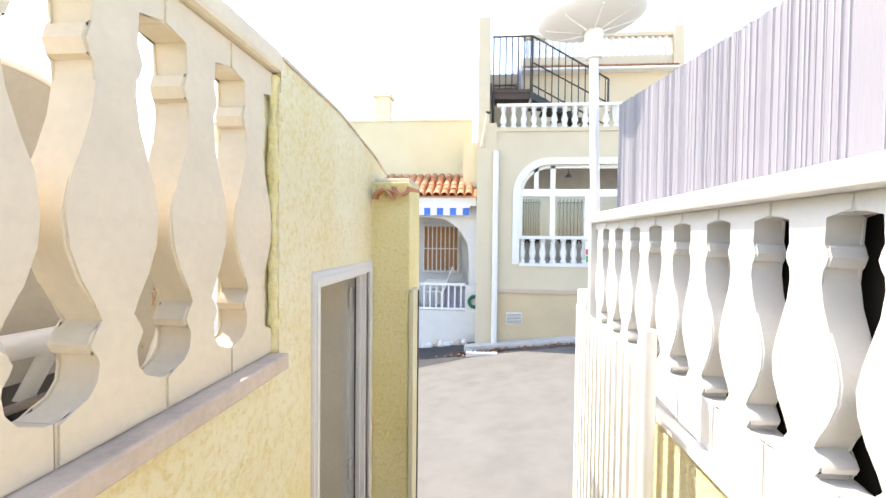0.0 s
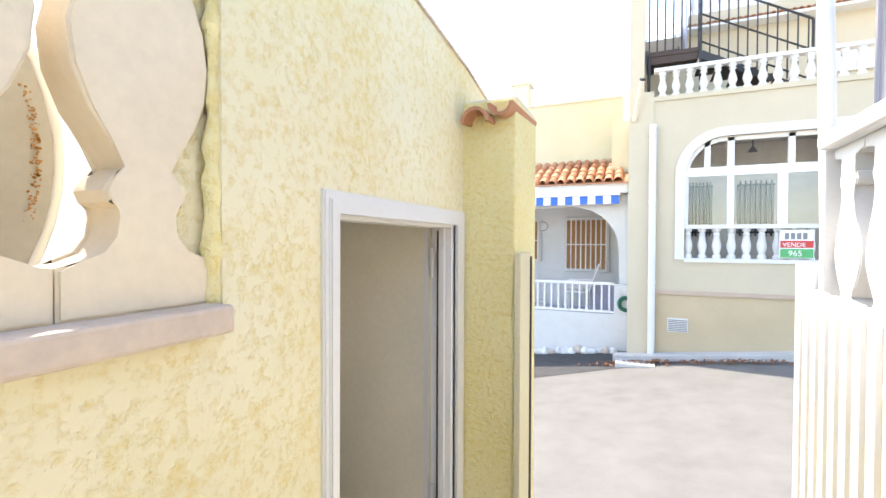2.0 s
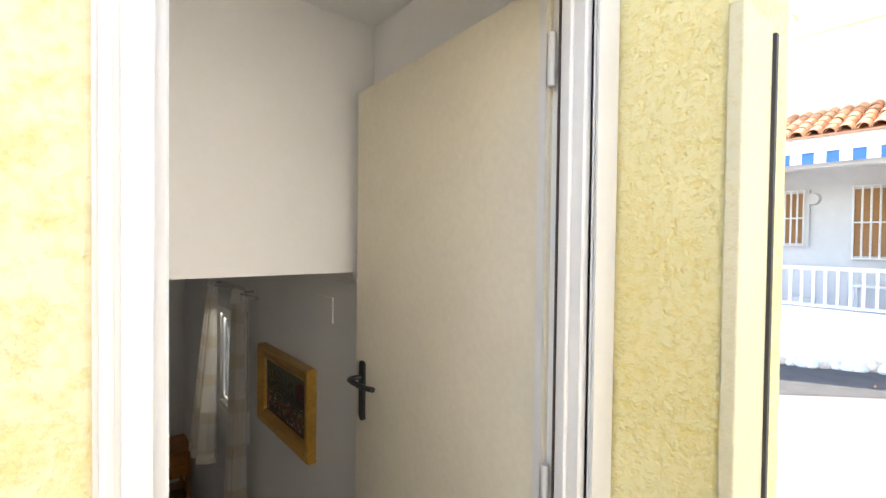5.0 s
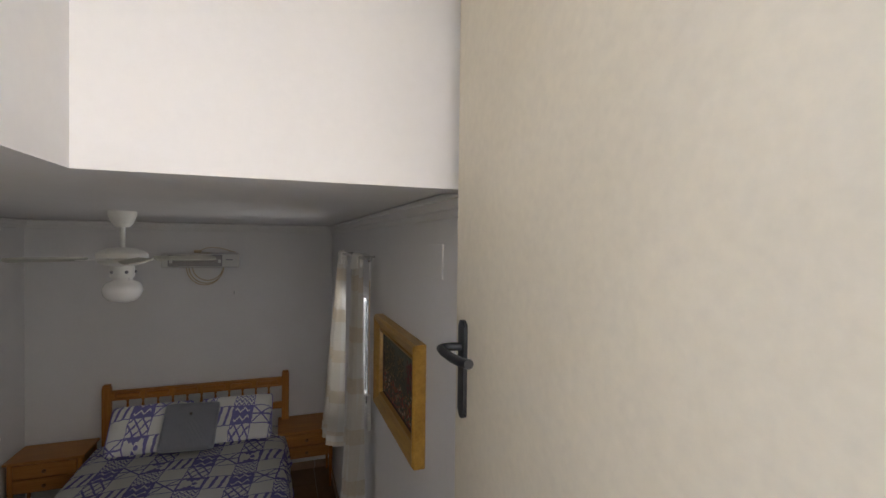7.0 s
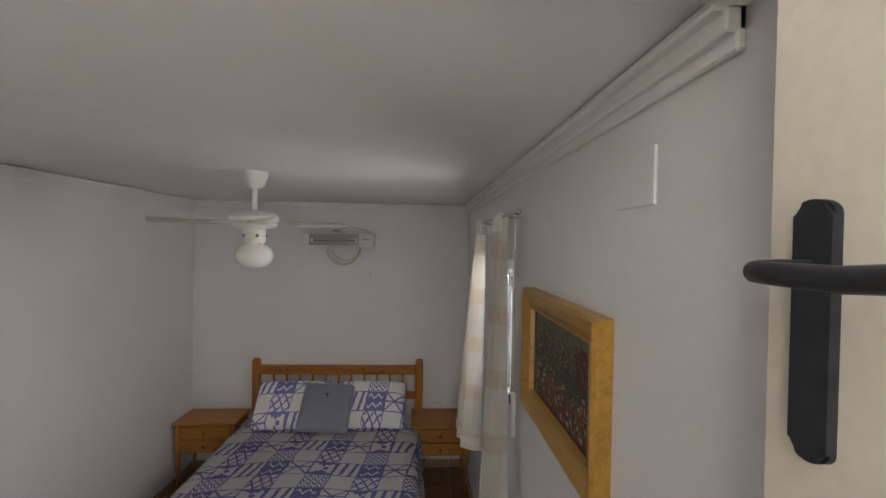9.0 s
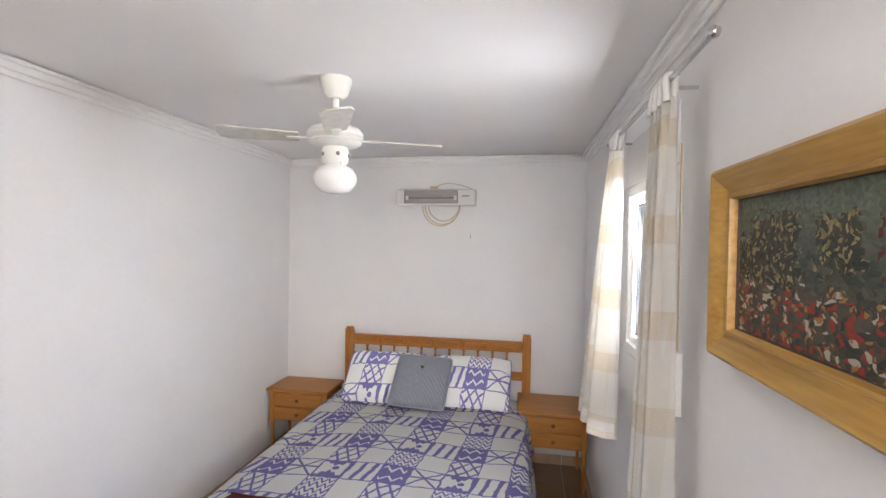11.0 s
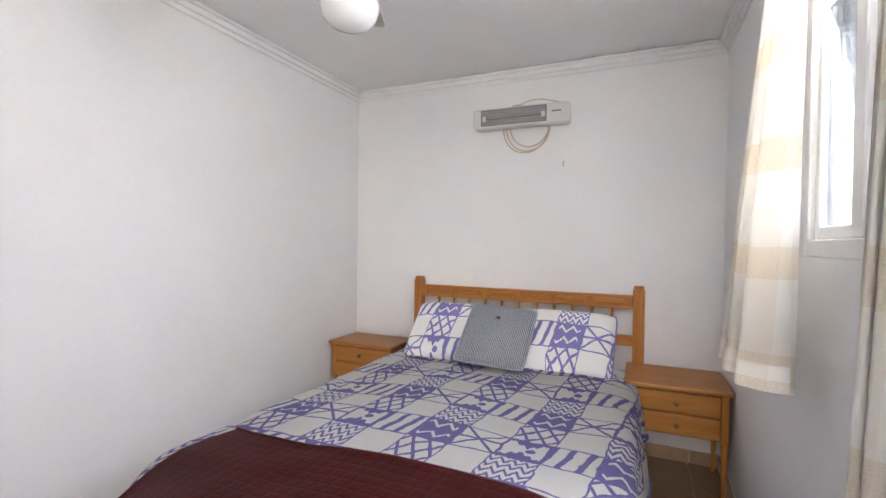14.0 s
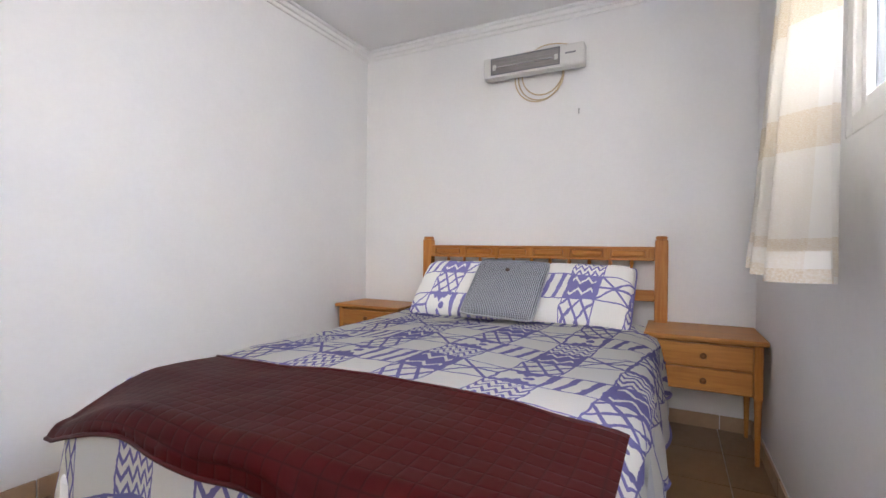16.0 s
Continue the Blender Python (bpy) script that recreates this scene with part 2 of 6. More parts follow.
def painting_mat(name):
    """An old town scene in palette-knife strokes: dark towers, ochre light, red and white dabs below."""
    n = Nodes(name)
    uv = n.coords("UV")
    sep = n.add("ShaderNodeSeparateXYZ")
    n.link(uv, sep.inputs[0])

    def strokes(scale, stretch):
        v = n.add("ShaderNodeTexVoronoi")
        v.inputs["Scale"].default_value = scale
        mp = n.add("ShaderNodeMapping")
        mp.inputs["Scale"].default_value = stretch
        wob = n.add("ShaderNodeTexNoise")
        wob.inputs["Scale"].default_value = 9.0
        n.link(uv, wob.inputs["Vector"])
        add = n.add("ShaderNodeMix", data_type="VECTOR")
        add.inputs[0].default_value = 0.08
        n.link(uv, add.inputs[4]), n.link(wob.outputs["Color"], add.inputs[5])
        n.link(add.outputs[1], mp.inputs[0]), n.link(mp.outputs[0], v.inputs["Vector"])
        sc = n.add("ShaderNodeSeparateColor")
        n.link(v.outputs["Color"], sc.inputs[0])
        return v, sc.outputs

    fine, a = strokes(30.0, (1.5, 1.0, 1))
    dabs, b = strokes(52.0, (1.6, 0.8, 1))
    u, v = sep.outputs[0], n.m("ADD", sep.outputs[1], n.m("MULTIPLY", n.m("SUBTRACT", a[2], 0.5), 0.10))
    u = n.m("ADD", u, n.m("MULTIPLY", n.m("SUBTRACT", a[1], 0.5), 0.05))

    def inside(mid_u, half_u, mid_v, half_v):
        return n.m("MULTIPLY", n.m("LESS_THAN", n.m("ABSOLUTE", n.m("SUBTRACT", u, mid_u)), half_u), n.m("LESS_THAN", n.m("ABSOLUTE", n.m("SUBTRACT", v, mid_v)), half_v))

    base = n.mix(a[0], (0.030, 0.038, 0.030), (0.085, 0.088, 0.060))
    base = n.mix(n.ramp(v, 0.5, 0.85), base, n.mix(b[2], (0.075, 0.095, 0.070), (0.15, 0.16, 0.115)))
    town = n.m("MAXIMUM", inside(0.24, 0.14, 0.60, 0.26), n.m("MAXIMUM", inside(0.56, 0.09, 0.66, 0.16), inside(0.05, 0.05, 0.52, 0.2)))
    base = n.mix(n.m("MULTIPLY", town, 0.85), base, n.mix(a[1], (0.016, 0.020, 0.018), (0.060, 0.050, 0.030)))
    base = n.mix(n.m("MULTIPLY", town, n.m("GREATER_THAN", b[0], 0.70)), base, n.mix(b[1], (0.16, 0.12, 0.045), (0.30, 0.24, 0.12)))
    base = n.mix(n.m("MULTIPLY", inside(0.84, 0.12, 0.66, 0.20), n.m("GREATER_THAN", a[0], 0.45)), base, (0.12, 0.018, 0.016))
    low = n.m("LESS_THAN", v, 0.40)
    base = n.mix(n.m("MULTIPLY", low, 0.6), base, n.mix(a[1], (0.022, 0.022, 0.020), (0.10, 0.085, 0.055)))
    base = n.mix(n.m("MULTIPLY", low, n.m("GREATER_THAN", a[2], 0.76)), base, (0.27, 0.035, 0.022))
    base = n.mix(n.m("MULTIPLY", low, n.m("GREATER_THAN", a[0], 0.88)), base, (0.42, 0.37, 0.28))
    base = n.mix(n.m("MULTIPLY", low, n.m("LESS_THAN", b[1], 0.10)), base, (0.32, 0.16, 0.05))
    n.bump(fine.outputs["Distance"], 0.5, 0.002)
    return n.done(base, 0.5, spec=0.25)


def tile_mat(name, colour):
    n = Nodes(name)
    rnd = n.add("ShaderNodeObjectInfo").outputs["Random"]
    f = n.m("ADD", n.m("MULTIPLY", n.noise(9.0, 5, 0.65), 0.7), n.m("MULTIPLY", rnd, 0.3))
    col = n.mix(n.ramp(f, 0.3, 0.75), tuple(c * 0.75 for c in colour), tuple(c * 1.15 for c in colour))
    return n.done(col, n.m("ADD", 0.2, n.m("MULTIPLY", n.noise(30.0, 3), 0.3)), spec=0.4)


def roof_tile_mat(name):
    n = Nodes(name)
    rnd = n.add("ShaderNodeNewGeometry").outputs["Random Per Island"]
    f = n.m("ADD", n.m("MULTIPLY", rnd, 0.6), n.m("MULTIPLY", n.noise(8.0, 4), 0.4))
    n.bump(n.noise(60.0, 3), 0.3, 0.004)
    return n.done(n.mix(f, (0.36, 0.15, 0.08), (0.62, 0.36, 0.22)), 0.85, spec=0.2)


def clear_glass(name, tint=(1.0, 1.0, 1.0)):
    n = Nodes(name)
    tr, gl = n.add("ShaderNodeBsdfTransparent"), n.add("ShaderNodeBsdfGlossy")
    gl.inputs["Roughness"].default_value = 0.02
    tr.inputs["Color"].default_value = (*tint, 1)
    sh = n.add("ShaderNodeMixShader")
    sh.inputs[0].default_value = 0.06
    n.link(tr.outputs[0], sh.inputs[1]), n.link(gl.outputs[0], sh.inputs[2])
    n.link(sh.outputs[0], n.out.inputs["Surface"])
    return n.mat


YELLOW = stucco("yellow_stucco", (0.74, 0.695, 0.51), (0.67, 0.54, 0.23), 58.0, 0.006)
PIER = stucco("deep_yellow_stucco", (0.76, 0.69, 0.40), (0.72, 0.58, 0.22), 60.0, 0.012)
YELLOW_B = stucco("smooth_yellow_render", (0.62, 0.58, 0.42), (0.58, 0.52, 0.33), 90.0, 0.002)
CREAM = plain("cream_concrete", (0.69, 0.60, 0.455), 0.8, vary=0.1, bump=0.25, spec=0.2)
STONE = plain("sill_stone", (0.56, 0.46, 0.375), 0.75, vary=0.22, scale=9, bump=0.3)
WHITE = plain("white_masonry_paint", (0.70, 0.69, 0.67), 0.75, vary=0.06, bump=0.2)
WHITE_METAL = plain("white_enamel", (0.82, 0.81, 0.78), 0.35, vary=0.05, bump=0.05)
GLOSS_WHITE = plain("white_gloss_paint", (0.66, 0.65, 0.635), 0.4, vary=0.05, scale=4)
DOOR_PAINT = plain("door_cream_paint", (0.72, 0.66, 0.535), 0.5, vary=0.12, scale=2.2, bump=0.06)
ROOM_WHITE = plain("room_white_plaster", (0.85, 0.84, 0.83), 0.85, vary=0.035, scale=2.5, bump=0.12, fine=45, spec=0.2)
CEIL_WHITE = plain("ceiling_white_paint", (0.85, 0.84, 0.82), 0.9, vary=0.03, scale=3, bump=0.08, spec=0.15)
FACADE = plain("facade_beige_render", (0.58, 0.505, 0.375), 0.85, vary=0.07, scale=1.5, bump=0.25, spec=0.2)
PEACH = plain("facade_peach_render", (0.55, 0.44, 0.29), 0.85, vary=0.1, scale=2, bump=0.25, spec=0.2)
BAND = plain("facade_band", (0.52, 0.40, 0.31), 0.85, vary=0.08)
ASPHALT = plain("worn_concrete_road", (0.165, 0.161, 0.153), 0.9, vary=0.2, scale=3, bump=0.5, fine=120, spec=0.2)
SHADOW_STRIP = plain("shadowed_asphalt", (0.07, 0.07, 0.072), 0.9, vary=0.25, scale=5, bump=0.5, fine=140, spec=0.2)
PAVE = plain("alley_concrete", (0.55, 0.53, 0.50), 0.9, vary=0.15, scale=4, bump=0.3, spec=0.2)
REED = plain("grey_plastic_reed", (0.26, 0.25, 0.28), 0.7, vary=0.05, scale=14, stretch=(12, 12, 0.6), bump=0.2)
BLACK = plain("black_wrought_iron", (0.03, 0.028, 0.028), 0.5, vary=0.2)
BROWN = plain("dark_brown_timber", (0.07, 0.045, 0.035), 0.7, vary=0.3, stretch=(1, 12, 12))
LILAC = plain("lilac_frosted_panel", (0.46, 0.46, 0.56), 0.4, vary=0.08)
DARK = plain("near_black_backing", (0.022, 0.018, 0.016), 0.95, spec=0.1)
IRON = plain("dark_pewter_handle", (0.055, 0.057, 0.062), 0.42, 0.7, vary=0.3, scale=40)
PINE = wood("honey_pine", (0.58, 0.26, 0.055), (0.38, 0.13, 0.018), 1)
PINE_V = wood("honey_pine_upright", (0.56, 0.25, 0.052), (0.37, 0.125, 0.018), 2)
OAK = wood("orange_oak_veneer", (0.50, 0.225, 0.05), (0.36, 0.14, 0.028), 1)
KNOB = wood("brown_turned_knob", (0.26, 0.11, 0.03), (0.15, 0.06, 0.015), 2)
GOLDWOOD = wood("gilt_ochre_wood", (0.50, 0.29, 0.06), (0.33, 0.17, 0.03), 0, 0.3)
DUVET = pattern_cloth("violet_patchwork_print")
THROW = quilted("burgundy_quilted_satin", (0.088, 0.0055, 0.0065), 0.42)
TICKING = striped("grey_ticking", (0.07, 0.075, 0.10), (0.40, 0.41, 0.44), 105)
# Pane colour darkened to dim the overbright view and lamp behind it.
WINDOW_GLASS = clear_glass("dimming_window_glass", (0.25, 0.257, 0.262))
SHEET = plain("white_cotton_sheet", (0.78, 0.78, 0.80), 0.9, vary=0.05, bump=0.2)
CURTAIN = curtain_cloth("cream_banded_cotton")
ART = painting_mat("oil_painting")
FLOOR_TILE = tile_mat("terracotta_floor_tile", (0.25, 0.145, 0.07))
SKIRT_TILE = tile_mat("skirting_tile", (0.42, 0.28, 0.17))
ROOF_TILE = roof_tile_mat("clay_roof_tile")
GLASS = clear_glass("window_glass")
OPAL = plain("opal_glass_globe", (0.82, 0.81, 0.78), 0.15, vary=0.03)
FAN_PAINT = plain("fan_white_enamel", (0.80, 0.79, 0.74), 0.35, vary=0.05)
CANE = plain("bleached_cane_blade", (0.58, 0.57, 0.50), 0.6, vary=0.2, scale=20)
STEEL = plain("bright_steel", (0.62, 0.62, 0.62), 0.22, 0.9, vary=0.1)
ELEMENT = plain("heater_reflector", (0.36, 0.34, 0.33), 0.35, 0.8, vary=0.3, stretch=(1, 2, 40))
PLASTIC = plain("grey_white_plastic", (0.70, 0.69, 0.66), 0.45, vary=0.04)
CORD = plain("beige_flex", (0.60, 0.47, 0.30), 0.6)
DISH = plain("weathered_dish_paint", (0.42, 0.40, 0.36), 0.6, vary=0.15, scale=5, bump=0.1)
BLUE = plain("blue_awning", (0.05, 0.17, 0.60), 0.8)
HOSE = plain("green_hose", (0.03, 0.16, 0.10), 0.5)
RUST = plain("orange_rust", (0.42, 0.20, 0.06), 0.9, vary=0.3, scale=60)
LEAVES = plain("dry_brown_leaves", (0.30, 0.14, 0.07), 0.9, vary=0.4, scale=30)
CURTAIN_BROWN = plain("orange_brown_blind", (0.46, 0.24, 0.10), 0.8, vary=0.15, stretch=(30, 30, 1))
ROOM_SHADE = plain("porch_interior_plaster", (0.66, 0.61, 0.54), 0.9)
RED = plain("red_print", (0.60, 0.06, 0.05), 0.6)
GREEN = plain("green_print", (0.08, 0.40, 0.14), 0.6)
GREYINK = plain("grey_print", (0.22, 0.22, 0.24), 0.6)


# ---- building helpers ----
def mesh(name, bm, material, smooth=None):
    me = bpy.data.meshes.new(name)
    bmesh.ops.recalc_face_normals(bm, faces=bm.faces)
    bm.to_mesh(me)
    bm.free()
    me.materials.append(material)
    if smooth:
        me.polygons.foreach_set("use_smooth", [True] * len(me.polygons))
        me.set_sharp_from_angle(angle=radians(smooth))
    return me


def part(name, bm, material, parent, label="", smooth=None):
    """One mesh in world coordinates under a thing or a part."""
    ob = new(name, mesh(name, bm, material, smooth))
    ob.parent = parent
    if parent.type == "EMPTY":
        ob.matrix_parent_inverse = parent.matrix_basis.inverted()
    return tagged(ob, label)


def thing(name, at, label, category, group=""):
    ob = new(name)
    ob.empty_display_size = 0.1
    ob.matrix_basis = Matrix.Translation(at)
    return tagged(ob, label, category, group)


def lone(name, bm, material, label, category, group="", smooth=None):
    return tagged(new(name, mesh(name, bm, material, smooth)), label, category, group)


def setting(name, bm, material, label, smooth=None):
    return tagged(new(name, mesh(name, bm, material, smooth)), label, kind="structure")


def box(bm, x0, y0, z0, x1, y1, z1, bevel=0.0, seg=2):
    vs = [bm.verts.new((x, y, z)) for z in (z0, z1) for x, y in ((x0, y0), (x1, y0), (x1, y1), (x0, y1))]
    fs = [bm.faces.new([vs[i] for i in f]) for f in ((3, 2, 1, 0), (4, 5, 6, 7), (0, 1, 5, 4), (1, 2, 6, 5), (2, 3, 7, 6), (3, 0, 4, 7))]
    if bevel:
        es = list({e for f in fs for e in f.edges})
        bmesh.ops.bevel(bm, geom=es, offset=bevel, segments=seg, profile=0.5, affect="EDGES")
    return bm


def boxes(*rows, bevel=0.0):
    bm = bmesh.new()
    for r in rows:
        box(bm, *r, bevel=bevel)
    return bm


def rod(bm, p, q, r, r2=None, seg=12, caps=True):
    p, q = Vector(p), Vector(q)
    r2 = r if r2 is None else r2
    turn = (q - p).to_track_quat("Z", "Y").to_matrix()
    rings = []
    for c, rr in ((p, r), (q, r2)):
        rings.append([bm.verts.new(c + turn @ Vector((rr * math.cos(a), rr * math.sin(a), 0))) for a in (2 * math.pi * k / seg for k in range(seg))])
    for k in range(seg):
        bm.faces.new((rings[0][k], rings[0][(k + 1) % seg], rings[1][(k + 1) % seg], rings[1][k]))
    if caps:
        bm.faces.new(rings[0][::-1]), bm.faces.new(rings[1])
    return bm


def rods(rows, seg=12):
    bm = bmesh.new()
    for r in rows:
        rod(bm, *r, seg=seg)
    return bm


def lathe(bm, profile, at, seg=20):
    """Turns (radius, height) pairs about an upright axis."""
    at = Vector(at)
    rings = []
    for r, z in profile:
        rings.append([bm.verts.new(at + Vector((max(r, 1e-4) * math.cos(2 * math.pi * k / seg), max(r, 1e-4) * math.sin(2 * math.pi * k / seg), z))) for k in range(seg)])
    for a, b in zip(rings, rings[1:]):
        for k in range(seg):
            bm.faces.new((a[k], a[(k + 1) % seg], b[(k + 1) % seg], b[k]))
    bm.faces.new(rings[0][::-1]), bm.faces.new(rings[-1])
    return bm


def slab(bm, outline, to3, thick):
    """A flat outline given thickness: to3(u, v, w) places it, w running from 0 to thick."""
    a = [bm.verts.new(to3(u, v, 0)) for u, v in outline]
    b = [bm.verts.new(to3(u, v, thick)) for u, v in outline]
    bm.faces.new(a[::-1]), bm.faces.new(b)
    for k in range(len(a)):
        j = (k + 1) % len(a)
        bm.faces.new((a[k], a[j], b[j], b[k]))
    return bm


def pipe(bm, pts, r, seg=8):
    pts = [Vector(p) for p in pts]
    rings = []
    for i, p in enumerate(pts):
        d = (pts[min(i + 1, len(pts) - 1)] - pts[max(i - 1, 0)]).normalized()
        turn = d.to_track_quat("Z", "Y").to_matrix()
        rings.append([bm.verts.new(p + turn @ Vector((r * math.cos(a), r * math.sin(a), 0))) for a in (2 * math.pi * k / seg for k in range(seg))])
    for a, b in zip(rings, rings[1:]):
        off = min(range(seg), key=lambda o: (a[0].co - b[o].co).length)
        for k in range(seg):
            bm.faces.new((a[k], a[(k + 1) % seg], b[(k + 1 + off) % seg], b[(k + off) % seg]))
    bm.faces.new(rings[0][::-1]), bm.faces.new(rings[-1])
    return bm


def grid_sheet(bm, nu, nv, place, uv):
    """A sheet of nu by nv cells: place(s, t) gives points, uv(s, t) the cloth's own metres."""
    lay = bm.loops.layers.uv.verify()
    vs = [[bm.verts.new(place(i / nu, j / nv)) for j in range(nv + 1)] for i in range(nu + 1)]
    for i in range(nu):
        for j in range(nv):
            f = bm.faces.new((vs[i][j], vs[i + 1][j], vs[i + 1][j + 1], vs[i][j + 1]))
            for lp, (a, b) in zip(f.loops, ((i, j), (i + 1, j), (i + 1, j + 1), (i, j + 1))):
                lp[lay].uv = uv(a / nu, b / nv)
    return bm


# ---- the house: walls round the sunken bedroom and its stair shaft ----
XW, XI = -0.525, -0.65            # alley wall, outer and inner face
YN, YS, XF = 2.158, -0.316, -5.20  # window wall, opposite wall, headboard wall
ZC = 2.42                         # bedroom ceiling
SILL, TOP = 2.850, 3.60           # terrace sill and wall top
DY0, DY1, DZ0, DZ1 = 1.312, 1.99, 1.02, 3.01  # door opening
WX0, WX1, WZ0, WZ1 = -3.87, -3.14, 1.23, 2.20   # window opening
BX, BY = -1.565, 1.305            # shaft: bulkhead face, side face

setting("wall_alley", boxes(
    (XI, -4.0, -0.2, XW, DY0, 2.806), (XI, 1.05, 2.806, XW, DY0, 3.55), (XW - 0.05, DY0, DZ1, XW, DY1, 3.55),
    (XI, DY1, -0.2, XW, 2.40, 3.50), (XI, DY0, -0.2, XW, DY1, DZ0)), YELLOW, "lumpy yellow stucco wall along the alley")
setting("wall_alley_lining", boxes((XI - 0.02, YS, 0, XI, DY0 - 0.06, ZC), (XI - 0.02, DY1 + 0.05, 0, XI, YN, 3.33),
    (XI, DY1 - 0.003, DZ0, -0.584, DY1, 3.33), (XI, DY0, DZ0, -0.584, DY0 + 0.003, 3.33), (-0.578, DY0 + 0.003, DZ1 + 0.001, -0.575, DY1 - 0.003, 3.33)), ROOM_WHITE, "white plastered inside of the alley wall")
# Unseen outer face at 2.52 deepens the reveal to block direct sun.
setting("wall_window", boxes(
    (XF - 0.2, YN, -0.2, WX0, 2.52, TOP), (WX1, YN, -0.2, XI, 2.52, TOP), (WX0, YN, -0.2, WX1, 2.52, WZ0), (WX0, YN, WZ1, WX1, 2.52, TOP)),
    ROOM_WHITE, "white plastered wall with a small window")
setting("wall_headboard", boxes((XF - 0.2, YS - 0.2, -0.2, XF, YN, 2.6)), ROOM_WHITE, "white plastered wall behind the bed")
setting("wall_left", boxes((XF, YS - 0.2, -0.2, XI, YS, 2.6)), ROOM_WHITE, "white plastered long bedroom wall")
setting("floor", boxes((XF, YS, -0.2, XI, YN, -0.012)), PAVE, "screed under the bedroom floor tiles")
setting("ceiling", boxes((XF, YS, ZC, BX - 0.1, YN, 2.60), (BX - 0.1, YS, ZC, XI, BY - 0.1, 2.60)), CEIL_WHITE, "white painted bedroom ceiling")
setting("wall_bulkhead", boxes((BX - 0.1, BY - 0.1, ZC - 0.016, BX, YN, 3.45), (BX, BY - 0.1, ZC - 0.016, XI, BY, 3.45)), ROOM_WHITE, "white bulkhead round the stair shaft above the bedroom ceiling")
setting("ceiling_shaft", boxes((BX, BY, 3.33, XI, YN, 3.45), (XI, DY0, 3.33, XW - 0.05, DY1, 3.45)), CEIL_WHITE, "white ceiling of the stair shaft")
setting("terrace_floor", boxes((XF, -4.0, 2.60, XI, BY - 0.1, 2.66), (XF - 0.2, -4.0, 2.40, XF, YS - 0.2, 2.66), (XF, -4.0, 2.40, XI, YS - 0.2, 2.60)), PAVE, "concrete terrace floor above the bedroom")

# plaster cornice, two steps and a hollow
corn = bmesh.new()
for x0, y0, x1, y1 in ((XF, YS, XF + 0.075, YN), (XF, YN - 0.075, BX - 0.1, YN), (XF, YS, XI - 0.02, YS + 0.075)):
    for k, (d, z) in enumerate(((0.014, ZC - 0.075), (0.03, ZC - 0.05), (0.05, ZC - 0.022))):
        if x1 - x0 < 0.1:
            box(corn, XF, YS, z, XF + d, YN, ZC - 0.002 * k, 0.004, 1)
        elif y0 > 1:
            box(corn, XF, YN - d, z, BX - 0.1, YN, ZC - 0.002 * k - 0.001, 0.004, 1)
        else:
            box(corn, XF, YS, z, XI - 0.02, YS + d, ZC - 0.002 * k - 0.001, 0.004, 1)
setting("cornice", corn, CEIL_WHITE, "white stepped plaster cornice under the ceiling")

# stairs from the door down to the bedroom
st = bmesh.new()
TREADS = [(-0.65, 1.02), (-0.92, 0.83), (-1.19, 0.64), (-1.46, 0.45), (-1.73, 0.26), (-2.0, 0.09)]
for (x, z), x2 in zip(TREADS, [a for a, _ in TREADS[1:]] + [-2.2]):
    box(st, x2, 1.32, 0.0, x, YN - 0.004, z, 0.006, 1)
setting("stairs", st, SKIRT_TILE, "short tiled stair from the door down into the bedroom")

# door frame with moulded trim, and the open leaf
door = tagged(thing("door_1", (XI, DY1, DZ0), "open cream painted door in a white moulded frame", "door"), kind="structure")
jamb = bmesh.new()
for y0, y1, z0, z1 in ((DY0, DY0 + 0.022, DZ0, DZ1), (DY1 - 0.022, DY1, DZ0, DZ1), (DY0 + 0.022, DY1 - 0.022, DZ1 - 0.022, DZ1)):
    box(jamb, -0.583, y0, z0, XW - 0.002, y1, z1, 0.003, 1)
part("door_frame", jamb, GLOSS_WHITE, door)
trim = bmesh.new()
for left_w, right_w, top_w, d in ((0.038, 0.078, 0.044, 0.010), (0.024, 0.046, 0.028, 0.016)):
    yl, yr, zt = DY0 + 0.006, DY1 - 0.006, DZ1 - 0.006
    slab(trim, [(yl - left_w, DZ0), (yl, DZ0), (yl, zt), (yr, zt), (yr, DZ0), (yr + right_w, DZ0), (yr + right_w, zt + top_w), (yl - left_w, zt + top_w)], lambda u, v, w: Vector((XW + w, u, v)), d)
bmesh.ops.bevel(trim, geom=[e for e in trim.edges if min(v.co.x for v in e.verts) > XW + 0.005], offset=0.004, segments=2, affect="EDGES")
part("trim", trim, GLOSS_WHITE, door)
HINGE, FREE = Vector((-0.612, 1.975, 0)), Vector((-1.462, 2.034, 0))
along = (FREE - HINGE).normalized()
across = Vector((-along.y, along.x, 0))
if across.y < 0:
    across = -across


def on_door(u, w, z):
    """u along the leaf from the hinge, w behind its face, z up."""
    return HINGE + along * u + across * w + Vector((0, 0, z))


LEAF = (FREE - HINGE).length
leaf = bmesh.new()
slab(leaf, [(0.0, DZ0 + 0.01), (LEAF, DZ0 + 0.01), (LEAF, 3.03), (0.0, 3.03)], lambda u, v, w: on_door(u, w, v), 0.04)
bmesh.ops.bevel(leaf, geom=leaf.edges[:], offset=0.003, segments=2, affect="EDGES")
leaf_ob = part("leaf", leaf, DOOR_PAINT, door, "flush cream painted leaf with worn edge")
strip = bmesh.new()
slab(strip, [(0.004, DZ0 + 0.012), (0.022, DZ0 + 0.012), (0.022, 3.028), (0.004, 3.028)], lambda u, v, w: on_door(u, -w, v), 0.004)
